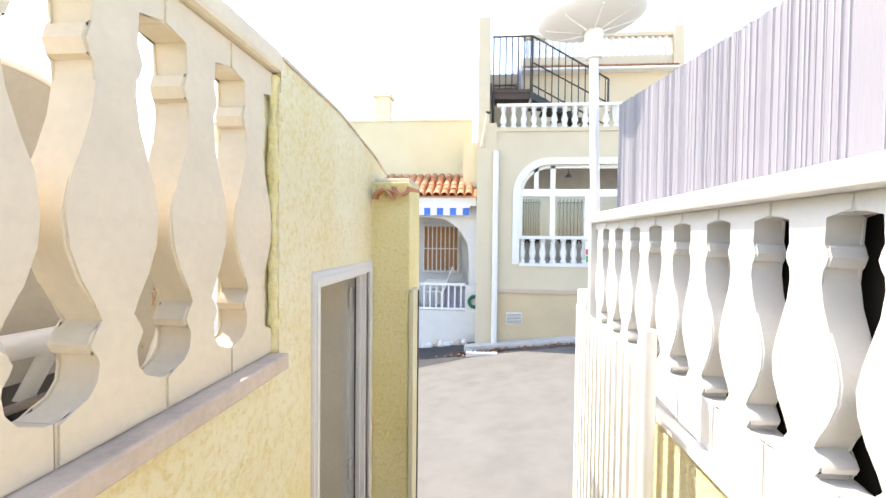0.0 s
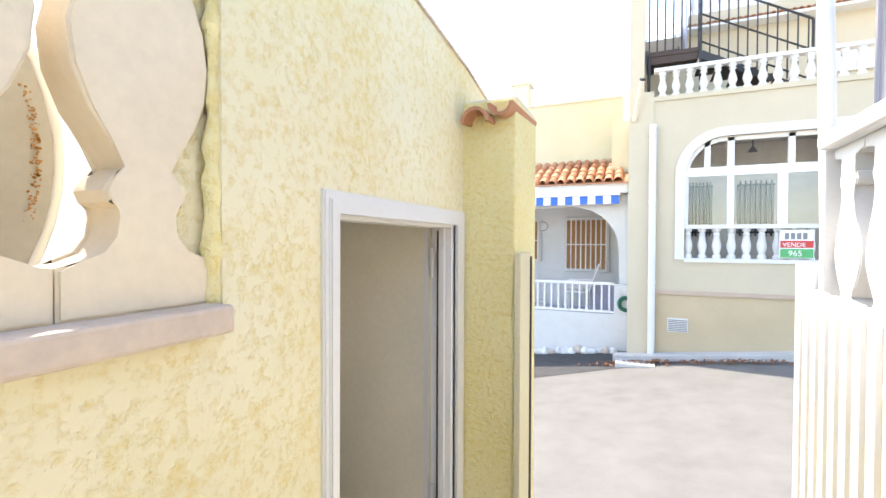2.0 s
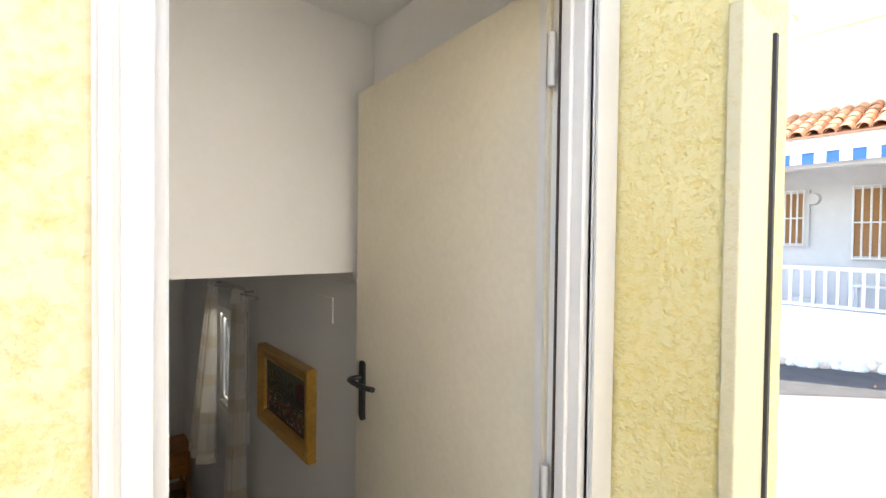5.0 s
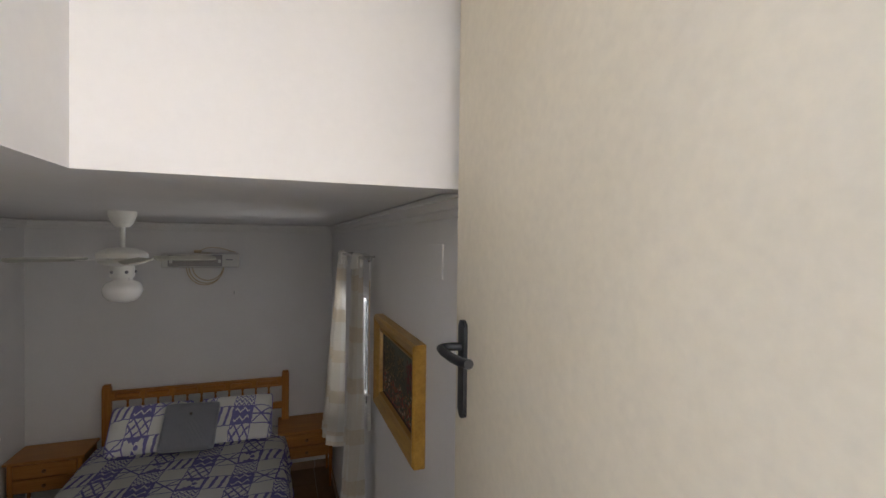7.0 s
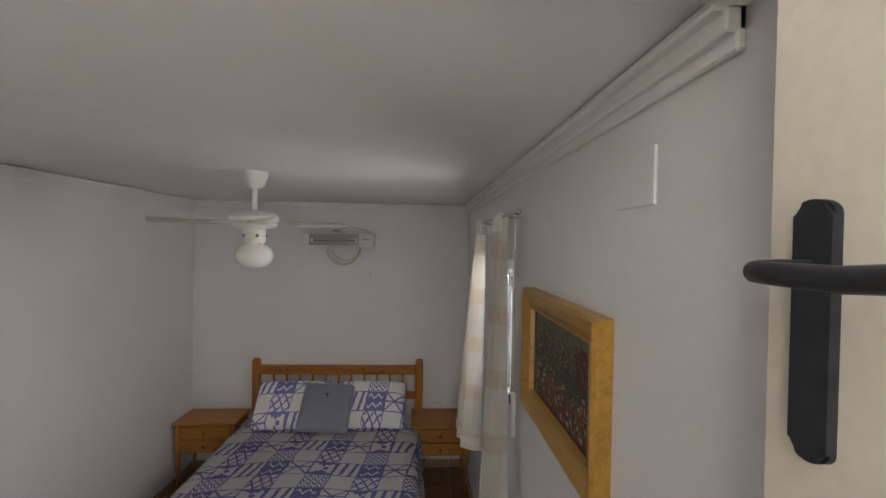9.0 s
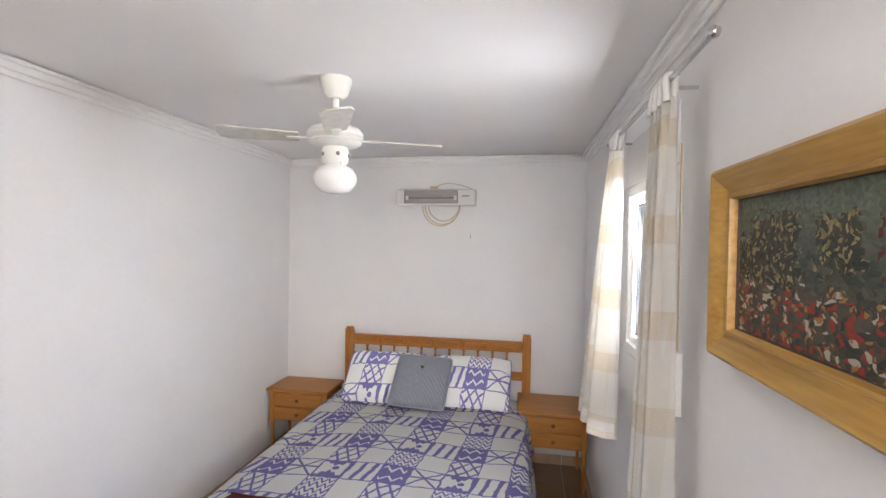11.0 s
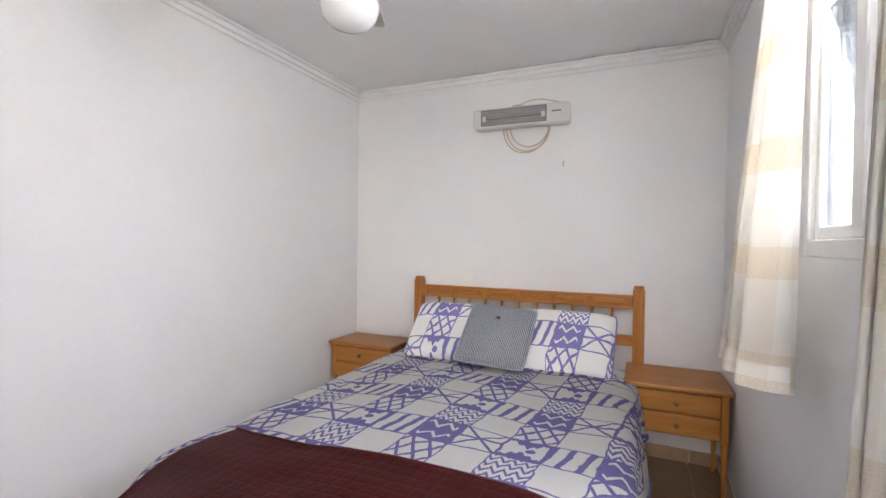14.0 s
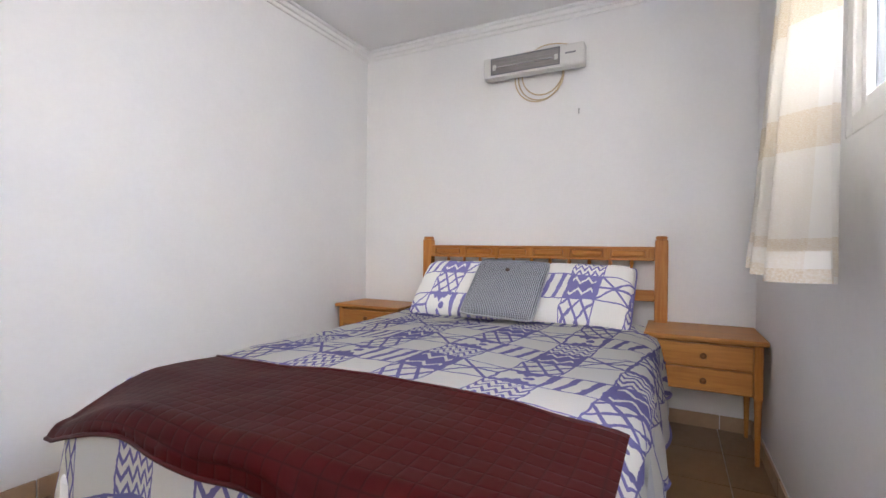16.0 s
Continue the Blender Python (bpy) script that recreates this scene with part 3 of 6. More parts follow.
part("edge_strip", strip, GLOSS_WHITE, leaf_ob, "white painted hinge edge with brown stains")
part("door_stop", boxes((-0.572, DY1 - 0.034, DZ0, -0.550, DY1 - 0.022, DZ1 - 0.022), bevel=0.003), GLOSS_WHITE, door)
# Dark strip put where the gap beside the hinge lies in shade.
part("hinge_gap_shade", boxes((-0.578, DY1 - 0.0325, DZ0 + 0.01, -0.574, DY1 - 0.0225, DZ1 - 0.03)), BROWN, door, "dark brown strip standing in for the shaded hinge gap")
for z in (1.3, 2.05, 2.87):
    hg = bmesh.new()
    rod(hg, on_door(-0.012, -0.006, z - 0.05), on_door(-0.012, -0.006, z + 0.05), 0.008)
    part("hinge", hg, GLOSS_WHITE, door, smooth=40)
plate = bmesh.new()
outline = []
for k in range(17):
    a = math.pi * k / 16
    outline.append((LEAF - 0.058 + 0.019 * math.cos(a), 2.105 + 0.012 * math.sin(a)))
for k in range(17):
    a = math.pi + math.pi * k / 16
    outline.append((LEAF - 0.058 + 0.019 * math.cos(a), 1.928 + 0.012 * math.sin(a)))
slab(plate, outline, lambda u, v, w: on_door(u, -w, v), 0.008)
bmesh.ops.bevel(plate, geom=[e for e in plate.edges if abs((e.verts[0].co - e.verts[1].co).normalized().dot(across)) < 0.3 and (e.verts[0].co - on_door(LEAF - 0.058, -0.008, e.verts[0].co.z)).dot(across) < 0.002], offset=0.003, segments=2, affect="EDGES")
handle = part("door_handle", plate, IRON, leaf_ob, "dark pewter lever handle on a long plate", 40)
lev = bmesh.new()
hu, hz = LEAF - 0.058, 2.062
pipe(lev, [on_door(hu, -0.006, hz), on_door(hu + 0.004, -0.03, hz), on_door(hu + 0.004, -0.044, hz - 0.001), on_door(hu - 0.004, -0.052, hz - 0.001), on_door(hu - 0.03, -0.054, hz - 0.001), on_door(hu - 0.08, -0.051, hz - 0.001), on_door(hu - 0.125, -0.049, hz + 0.003), on_door(hu - 0.163, -0.047, hz + 0.009)], 0.0086, 12)
part("lever", lev, IRON, handle, smooth=60)

# ---- terrace balustrade, coping and sill over the alley ----
PITCH, BH = 0.210, TOP - SILL
# half width of the opening beside a baluster, by height over the sill
HOLE = [(0.062, 0.0), (0.066, 0.028), (0.076, 0.052), (0.097, 0.068), (0.122, 0.072), (0.135, 0.070), (0.141, 0.056), (0.155, 0.050), (0.171, 0.058), (0.181, 0.074),
        (0.186, 0.079), (0.213, 0.062), (0.250, 0.036), (0.297, 0.018), (0.345, 0.013), (0.395, 0.024), (0.440, 0.042), (0.490, 0.058), (0.540, 0.066), (0.570, 0.068),
        (0.574, 0.054), (0.595, 0.047), (0.617, 0.054), (0.622, 0.066), (0.682, 0.062), (0.688, 0.0)]



def baluster_outline(pitch, hole, height):
    right = [(pitch / 2 - 0.0008, 0.0)] + [(pitch / 2 - 0.0008 - h, z) for z, h in hole] + [(pitch / 2 - 0.0008, height)]
    return right + [(-u, z) for u, z in right[::-1]]


def balustrade(x, y_end, count, z0, depth, material, label, name="balustrade", pitch=PITCH, hole=HOLE, height=BH):
    root = tagged(thing(name, (x, y_end, z0), label, "balustrade"), kind="structure")
    first = None
    for k in range(count):
        yc = y_end - pitch * (k + 0.5)
        if first is None:
            bm = bmesh.new()
            slab(bm, baluster_outline(pitch, hole, height), lambda u, v, w: Vector((x + w, yc + u, z0 + v)), depth)
            bmesh.ops.bevel(bm, geom=[e for e in bm.edges if abs(e.verts[0].co.x - e.verts[1].co.x) < 1e-5], offset=0.004, segments=2, affect="EDGES")
            first = part("baluster", bm, material, root, smooth=35)
        else:
            ob = first.copy()
            scene.collection.objects.link(ob)
            ob.matrix_basis = Matrix.Translation((0, -pitch * k, 0))
    return root


balustrade(-0.61, 1.055, 12, SILL, 0.07, CREAM, "cream cast concrete balustrade on the terrace edge")
setting("terrace_sill", boxes((-0.66, -4.0, 2.808, -0.494, 1.047, SILL), bevel=0.006), STONE, "worn pinkish stone sill under the balustrade")
rail = bmesh.new()
box(rail, -0.655, -4.0, TOP, -0.515, 1.06, TOP + 0.055, 0.012, 2)
setting("terrace_coping", rail, CREAM, "weathered cream concrete rail on the balustrade")
wt = slab(bmesh.new(), [(1.062, 3.55), (DY1, 3.55), (DY1, 3.50), (2.40, 3.50), (2.40, 3.505), (2.10, 3.565), (1.55, 3.63), (1.062, 3.642)], lambda u, v, w: Vector((XI + w, u, v)), XW - XI)
setting("wall_alley_return", boxes((XI, 0.972, SILL, -0.556, 1.05, 3.595)), YELLOW, "yellow stucco closing the last opening of the balustrade")
setting("wall_alley_top", wt, YELLOW, "uneven sloping top of the yellow stucco wall")
wc = slab(bmesh.new(), [(1.062, 3.642), (1.55, 3.63), (2.10, 3.565), (2.40, 3.505), (2.40, 3.513), (2.10, 3.573), (1.55, 3.638), (1.062, 3.65)], lambda u, v, w: Vector((XI - 0.01 + w, u, v)), XW - XI + 0.018)
bead = bmesh.new()
bead_rings = []
for k in range(75):
    zk = SILL + k * 0.01
    rk = 0.014 + 0.011 * noise.noise(Vector((3.1, 0.7, zk * 26)))
    bead_rings.append([bead.verts.new((-0.541 + rk * 0.9 * math.cos(q), 1.048 + rk * math.sin(q) + 0.006 * noise.noise(Vector((q, 2.0, zk * 40))), zk)) for q in (2 * math.pi * j / 10 for j in range(10))])
for ra, rb in zip(bead_rings, bead_rings[1:]):
    for j in range(10):
        bead.faces.new((ra[j], ra[(j + 1) % 10], rb[(j + 1) % 10], rb[j]))
setting("stucco_edge", bead, PIER, "rough lumpy stucco edge against the balustrade", 60)
setting("wall_coping", wc, STONE, "thin weathered capping on the yellow wall")


def roman_tile(bm, at, along_v, length, r0, r1, up=Vector((0, 0, 1)), thick=0.012, flip=1):
    """A half-round clay tile."""
    at, d = Vector(at), Vector(along_v).normalized()
    side = d.cross(up).normalized()
    nrm = side.cross(d)
    rows = []
    for s, r in ((0, r0), (length, r1)):
        for rr in (r, r - thick):
            rows.append([bm.verts.new(at + d * s + side * rr * math.cos(a) + nrm * flip * rr * math.sin(a)) for a in (math.pi * k / 8 for k in range(9))])
    o0, i0, o1, i1 = rows
    for k in range(8):
        bm.faces.new((o0[k], o0[k + 1], o1[k + 1], o1[k])), bm.faces.new((i0[k], i1[k], i1[k + 1], i0[k + 1]))
        bm.faces.new((o0[k], i0[k], i0[k + 1], o0[k + 1])), bm.faces.new((o1[k], o1[k + 1], i1[k + 1], i1[k]))
    for k in (0, 8):
        bm.faces.new((o0[k], o1[k], i1[k], i0[k]))
    return bm


# gate pier beside the door, capped with two roof tiles
pier = boxes((XW - 0.02, 2.068, 0.8, -0.335, 2.40, 3.435), bevel=0.008)
setting("gate_pier", pier, PIER, "yellow stucco pier beside the door")
for k, (x, fl) in enumerate(((-0.455, 1), (-0.372, -1))):
    tm = bmesh.new()
    roman_tile(tm, (x, 1.985 if fl > 0 else 2.0, 3.345 if fl > 0 else 3.405), (0, 1, 0.06), 0.40, 0.050 if fl > 0 else 0.044, 0.046 if fl > 0 else 0.040, flip=fl)
    lone("roof_tile", tm, ROOF_TILE, "pinkish clay roof tile bedded in the head of the gate pier", "roof tile", "tiles on the pier", 50)
setting("pier_cap", boxes((XW - 0.02, 2.13, 3.437, -0.345, 2.44, 3.462), bevel=0.008), CREAM, "cream slab over the pier tiles")

# ---- right side of the alley: low wall, balustrade, reed screen, gate ----
RX = 0.62
setting("wall_right", boxes((RX, -4.0, 0.5, RX + 0.16, 2.44, 2.563)), YELLOW, "low yellow stucco wall under the white balustrade")
setting("right_sill", boxes((RX - 0.02, -4.0, 2.563, RX + 0.19, 2.44, 2.588), bevel=0.006), WHITE, "white painted sill on the low wall")
LOW = 2.722  # the openings end flat on a painted plinth
HOLE_R = [(LOW - 2.588, 0.0)] + [(LOW - 2.588 + 0.878 * (z - 0.122), h) for z, h in HOLE if 0.121 < z]
balustrade(RX + 0.025, 2.4476, 26, 2.588, 0.068, WHITE, "white painted cast concrete balustrade along the alley", "balustrade_white", 0.2187, HOLE_R, 0.664)
setting("right_coping", boxes((RX - 0.02, -4.0, 3.252, RX + 0.16, 2.46, 3.302), bevel=0.012), WHITE, "white rail on the balustrade with a dirty underside")
setting("right_end_pier", boxes((RX - 0.0, 2.4476, 0.5, RX + 0.15, 2.49, 3.252), bevel=0.006), WHITE, "white end of the balustrade wall")
screen = tagged(thing("reed_screen", (0.84, 1.0, 2.5), "grey plastic reed privacy screen behind the balustrade", "privacy screen"), kind="structure")
rs = bmesh.new()
random.seed(5)
y = -4.0
while y < 2.64:
    w = random.uniform(0.008, 0.014)
    top = 3.955 - (2.63 - y) * 0.104 + random.uniform(-0.005, 0.005)
    rod(rs, (0.82 + random.uniform(-0.0015, 0.0015), y, 2.55), (0.82 + random.uniform(-0.002, 0.002), y, max(top, 3.5)), w * 0.62, seg=5)
    y += w * 0.62
tagged(part("reeds", rs, REED, screen), kind="stuff")
# Near-black sheet and wall added behind the balusters so the openings read dark.
lone("dark_backing", boxes((0.735, -4.0, 2.59, 0.741, 2.38, 3.25)), DARK, "near-black sheet put behind the balustrade openings", "shade cloth")
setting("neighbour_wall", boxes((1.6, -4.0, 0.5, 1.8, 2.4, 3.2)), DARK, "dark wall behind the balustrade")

gate = thing("metal_gate", (0.55, 2.5, 1.1), "white metal slat gate standing open against the wall", "gate")
part("gate_post", boxes((0.585, 2.50, 1.0, 0.68, 2.60, 2.87), bevel=0.006), WHITE_METAL, gate)
GA, GB = Vector((0.575, 2.50, 0)), Vector((0.515, 1.25, 0))
gd = (GB - GA).normalized()


def on_gate(u, z, w=0.0):
    return GA + gd * u + Vector((gd.y, -gd.x, 0)) * w + Vector((0, 0, z))


GL = (GB - GA).length
part("gate_stile", rods([(on_gate(GL, 1.15), on_gate(GL, 2.90), 0.022)], 16), WHITE_METAL, gate, smooth=40)
for z in (1.25, 2.72):
    fr = bmesh.new()
    slab(fr, [(0, z), (GL, z), (GL, z + 0.05), (0, z + 0.05)], lambda u, v, w: on_gate(u, v, w - 0.012), 0.024)
    part("gate_rail", fr, WHITE_METAL, gate)
for k in range(14):
    u = 0.06 + k * (GL - 0.1) / 13.5
    sl = bmesh.new()
    slab(sl, [(u, 1.2), (u + 0.045, 1.2), (u + 0.045, 2.80), (u, 2.80)], lambda a, b, w: on_gate(a, b, w + 0.012), 0.012)
    part("slat", sl, WHITE_METAL, gate)
hp = thing("gate_hinge_post", (-0.32, 2.2, 1.0), "cream metal gate post with a thin black edge", "gate post")
part("post", boxes((-0.335, 2.06, 1.0, -0.312, 2.21, 2.905), bevel=0.003), YELLOW_B, hp)
# Thin black strip down the outer edge of the post.
part("black_edge", boxes((-0.312, 2.200, 1.0, -0.306, 2.212, 2.89)), BLACK, hp)

# street lamp
lamp = thing("street_lamp", (0.80, 2.75, 1.1), "pale grey street lamp with a round shallow white shade", "street lamp")
part("pole", rods([((0.77, 2.72, 1.1), (0.668, 2.66, 4.24), 0.032, 0.026)], 16), WHITE_METAL, lamp, smooth=40)
part("collar", rods([((0.668, 2.66, 4.24), (0.664, 2.658, 4.40), 0.05, 0.055)], 16), WHITE_METAL, lamp, smooth=40)
sh = lathe(bmesh.new(), [(0.02, 0.0), (0.14, 0.012), (0.25, 0.035), (0.30, 0.06), (0.31, 0.075), (0.30, 0.085), (0.22, 0.13), (0.1, 0.155), (0.01, 0.16)], (0, 0, 0), 40)
sh.transform(pose(0.655, 2.66, 4.40, 2, -6, 0))
shade = part("shade", sh, PLASTIC, lamp, smooth=50)
for k in range(8):
    a = 2 * math.pi * k / 8
    rb = bmesh.new()
    rod(rb, (0.06 * math.cos(a), 0.06 * math.sin(a), -0.004), (0.27 * math.cos(a), 0.27 * math.sin(a), 0.04), 0.006, seg=6)
    rb.transform(pose(0.655, 2.66, 4.40, 2, -6, 0))
    part("rib", rb, WHITE_METAL, shade)

# ---- ground ----
def street_z(x):
    return 1.08 + 0.11 * max(-6, min(6, x))


gr = bmesh.new()
xs = [-400, -40, -6] + [k * 0.5 for k in range(-11, 13)] + [40, 400]
ys = [2.40, 3, 4, 5, 6, 7, 8, 8.33, 30, 400]
gv = [[gr.verts.new((x, y, street_z(x))) for y in ys] for x in xs]
for i in range(len(xs) - 1):
    for j in range(len(ys) - 1):
        gr.faces.new((gv[i][j], gv[i + 1][j], gv[i + 1][j + 1], gv[i][j + 1]))
setting("ground", gr, ASPHALT, "pale worn concrete street sloping past the houses")
# Dark sheet laid over the street as the shadow below the houses.
strip_bm = bmesh.new()
NEAR = [(-6.0, 4.8), (-3.2, 6.24), (-1.57, 7.02), (-0.36, 7.66), (0.75, 8.09), (1.5, 8.125)]
near_v = [strip_bm.verts.new((x, y, street_z(x) + 0.004)) for x, y in NEAR]
far_v = [strip_bm.verts.new((x, 8.9 if x < -0.3 else 8.128, street_z(x) + 0.004)) for x, y in NEAR]
for k in range(len(NEAR) - 1):
    strip_bm.faces.new((near_v[k], near_v[k + 1], far_v[k + 1], far_v[k]))
setting("road_shadow", strip_bm, SHADOW_STRIP, "dark strip laid along the far kerb as the houses' shadow")
setting("alley_floor", boxes((XW, -4.0, 0.4, RX, 0.2, 1.75), (XW, 0.2, 0.4, RX, 0.65, 1.57), (XW, 0.65, 0.4, RX, 1.1, 1.39), (XW, 1.1, 0.4, RX, 1.5, 1.21), (XW, 1.5, 0.4, RX, 2.41, 1.05)), PAVE, "concrete alley stepping down to the gate")
setting("ground_back", boxes((-400, -400, -0.5, 400, -4.0, 0.9), (-400, -4, -0.5, -5.6, 2.40, 0.9), (1.9, -4, -0.5, 400, 2.40, 0.9)), PAVE, "ground around the house")
setting("alley_end", boxes((-0.65, -4.2, 0.4, 1.9, -4.0, 4.2)), YELLOW_B, "rendered wall closing the alley behind")

# ---- the house across the street ----
FY = 8.39
across_house = tagged(thing("house_across", (2.0, FY, 1.1), "beige rendered house with a balcony over an arched glazed porch", "house"), kind="structure")
AX0, AX1, AZ0, AZ1, AR = 0.70, 3.40, 2.68, 4.53, 0.55


def arch_top(x0, x1, z1, r, n=10):
    """The curved head of an opening, from its left springing to its right one."""
    pts = [(x0 + r - r * math.cos(a), z1 - r + r * math.sin(a)) for a in (math.pi / 2 * k / n for k in range(n + 1))]
    return pts + [(x0 + x1 - u, v) for u, v in pts[::-1]]


def ring(bm, outer, inner, to3, thick):
    """A flat band between two outlines of as many points, open at its ends."""
    rows = [[[bm.verts.new(to3(u, v, w)) for u, v in line] for line in (outer, inner)] for w in (0, thick)]
    (a, b), (c, d) = rows
    for k in range(len(outer) - 1):
        bm.faces.new((a[k], a[k + 1], b[k + 1], b[k])), bm.faces.new((c[k], d[k], d[k + 1], c[k + 1]))
        bm.faces.new((a[k], c[k], c[k + 1], a[k + 1])), bm.faces.new((b[k], b[k + 1], d[k + 1], d[k]))
    for k in (0, -1):
        bm.faces.new((a[k], b[k], d[k], c[k]))
    return bm


def facing_street(y):
    return lambda u, v, w: Vector((u, y + w, v))


fw = bmesh.new()
box(fw, 0.26, FY, 2.18, AX0, FY + 0.25, 5.18)
box(fw, AX1, FY, 2.18, 8.0, FY + 0.25, 5.18)
box(fw, AX0, FY, 2.18, AX1, FY + 0.25, AZ0)
slab(fw, [(AX0, 5.18), (AX0, AZ1 - AR)] + arch_top(AX0, AX1, AZ1, AR)[1:-1] + [(AX1, AZ1 - AR), (AX1, 5.18)], facing_street(FY), 0.25)
part("wall", fw, FACADE, across_house)
part("lower_wall", boxes((0.26, FY + 0.004, 0.3, 8.0, FY + 0.25, 2.17)), PEACH, across_house, "peach rendered lower wall")
part("band", boxes((0.26, FY - 0.025, 2.13, 8.0, FY + 0.02, 2.20), bevel=0.006), BAND, across_house, "raised pinkish band")
sur = bmesh.new()
o = [(AX0 - 0.13, AZ0)] + arch_top(AX0 - 0.13, AX1 + 0.13, AZ1 + 0.13, AR + 0.13) + [(AX1 + 0.13, AZ0)]
inner = [(AX0, AZ0)] + arch_top(AX0, AX1, AZ1, AR) + [(AX1, AZ0)]
ring(sur, o, inner, facing_street(FY - 0.03), 0.03)
part("arch_surround", sur, WHITE, across_house, "white raised band round the arch")
part("balcony_slab", boxes((0.26, FY, 5.18, 8.0, 10.5, 5.20), (0.26, FY - 0.03, 5.14, 8.0, FY + 0.1, 5.215)), FACADE, across_house)
part("party_wall", boxes((-0.10, FY - 0.03, 0.3, 0.26, 12.0, 5.3), (-0.10, FY + 0.2, 5.3, 0.12, 12.5, 7.35)), FACADE, across_house)
up = boxes((0.12, 10.5, 5.2, 8.0, 10.7, 6.95))
part("upper_wall", up, FACADE, across_house)
part("parapet", boxes((0.9, 10.45, 7.12, 4.2, 10.62, 7.3), (4.2, 10.4, 7.0, 4.42, 10.65, 7.92), (0.9, 10.45, 7.74, 4.2, 10.62, 7.82)), FACADE, across_house)
for k in range(22):
    pb = bmesh.new()
    xk = 1.0 + k * 0.146
    lathe(pb, [(0.045, 7.3), (0.045, 7.34), (0.03, 7.38), (0.055, 7.47), (0.03, 7.62), (0.045, 7.68), (0.045, 7.74)], (xk, 10.53, 0), 8)
    part("parapet_baluster", pb, WHITE, across_house, smooth=50)
ev = bmesh.new()
for k in range(34):
    roman_tile(ev, (0.9 + k * 0.1, 10.2, 6.98), (0, 1, 0.35), 0.35, 0.045, 0.04)
tagged(part("eave_tiles", ev, ROOF_TILE, across_house, "row of clay eave tiles", 50), kind="stuff")
part("eave", boxes((0.85, 10.2, 6.93, 4.3, 10.5, 6.975)), WHITE, across_house)
# white arch over the upper terrace door
part("upper_arch", boxes((2.9, 10.44, 5.9, 4.0, 10.5, 6.25), bevel=0.02), WHITE, across_house)

# glazed porch: frames, panes, balusters, the room behind
win = bmesh.new()
for x0, x1 in ((0.70, 0.76), (1.27, 1.36), (1.90, 2.02), (2.62, 2.70), (3.33, 3.40)):
    box(win, x0, FY + 0.08, 3.19, x1, FY + 0.14, 4.08)
for x0, x1 in ((0.97, 1.05), (1.27, 1.36), (2.02, 2.10), (2.62, 2.70)):
    box(win, x0, FY + 0.08, 4.08, x1, FY + 0.14, AZ1 - 0.01)
box(win, AX0, FY + 0.07, 3.95, AX1, FY + 0.15, 4.085)
box(win, AX0, FY + 0.07, 3.15, AX1, FY + 0.15, 3.21)
ring(win, arch_top(AX0 + 0.001, AX1 - 0.001, AZ1 - 0.001, AR), arch_top(AX0 + 0.06, AX1 - 0.06, AZ1 - 0.06, AR - 0.06), facing_street(FY + 0.08), 0.06)
porch_win = part("window", win, WHITE_METAL, across_house, "white framed porch glazing")
for x0, x1 in ((0.76, 1.27), (1.36, 1.90), (2.02, 2.62), (2.70, 3.33)):
    pn = part("pane", boxes((x0, FY + 0.105, 3.21, x1, FY + 0.109, 3.95)), GLASS, porch_win)
    pn.visible_shadow = False
for k in range(14):
    pb = bmesh.new()
    xk = 0.76 + k * 0.191
    lathe(pb, [(0.058, 2.70), (0.058, 2.74), (0.036, 2.77), (0.062, 2.86), (0.064, 2.90), (0.036, 3.03), (0.05, 3.06), (0.034, 3.09), (0.056, 3.12), (0.056, 3.15)], (xk, FY + 0.08, 0), 12)
    part("baluster", pb, WHITE, across_house, smooth=50)
part("baluster_rail", boxes((AX0, FY - 0.01, 3.15, AX1, FY + 0.07, 3.21), (AX0, FY - 0.03, 2.64, AX1, FY + 0.16, 2.70)), WHITE, across_house)
part("porch_room", boxes((0.3, 9.8, 2.4, 7.0, 9.9, 4.7), (0.3, FY + 0.25, 2.4, 0.4, 9.8, 4.7), (0.3, FY + 0.25, 4.66, 7.0, 9.8, 4.74), (0.3, FY + 0.25, 2.3, 7.0, 9.8, 2.42)), ROOM_SHADE, across_house, "porch interior in shade")
for x0, x1 in ((0.85, 1.25), (1.62, 2.15), (3.0, 3.6)):
    bw = part("barred_window", boxes((x0, 9.76, 3.1, x1, 9.8, 3.95)), CURTAIN_BROWN if x0 > 3 else GREYINK, across_house)
    gb = bmesh.new()
    for k in range(7):
        xk = x0 + 0.04 + k * (x1 - x0 - 0.08) / 6
        rod(gb, (xk, 9.72, 3.05), (xk, 9.72, 4.0), 0.012, seg=6)
    rod(gb, (x0, 9.72, 3.12), (x1, 9.72, 3.12), 0.012, seg=6), rod(gb, (x0, 9.72, 3.93), (x1, 9.72, 3.93), 0.012, seg=6)
    part("bars", gb, BLACK, bw)
part("porch_lamp", rods([((1.75, 9.3, 4.5), (1.75, 9.3, 4.66), 0.01), ((1.75, 9.3, 4.42), (1.75, 9.3, 4.5), 0.07, 0.02)], 10), GREYINK, across_house)

# balcony balustrade
for k in range(20):
    pb = bmesh.new()
    xk = 0.38 + k * 0.187
    lathe(pb, [(0.06, 5.215), (0.06, 5.25), (0.036, 5.28), (0.064, 5.36), (0.03, 5.50), (0.052, 5.53), (0.034, 5.55), (0.055, 5.575), (0.055, 5.60)], (xk, FY + 0.05, 0), 12)
    part("balcony_baluster", pb, WHITE, across_house, smooth=50)
part("balcony_rail", boxes((0.26, FY - 0.02, 5.60, 6.0, FY + 0.12, 5.66), bevel=0.01), WHITE, across_house)

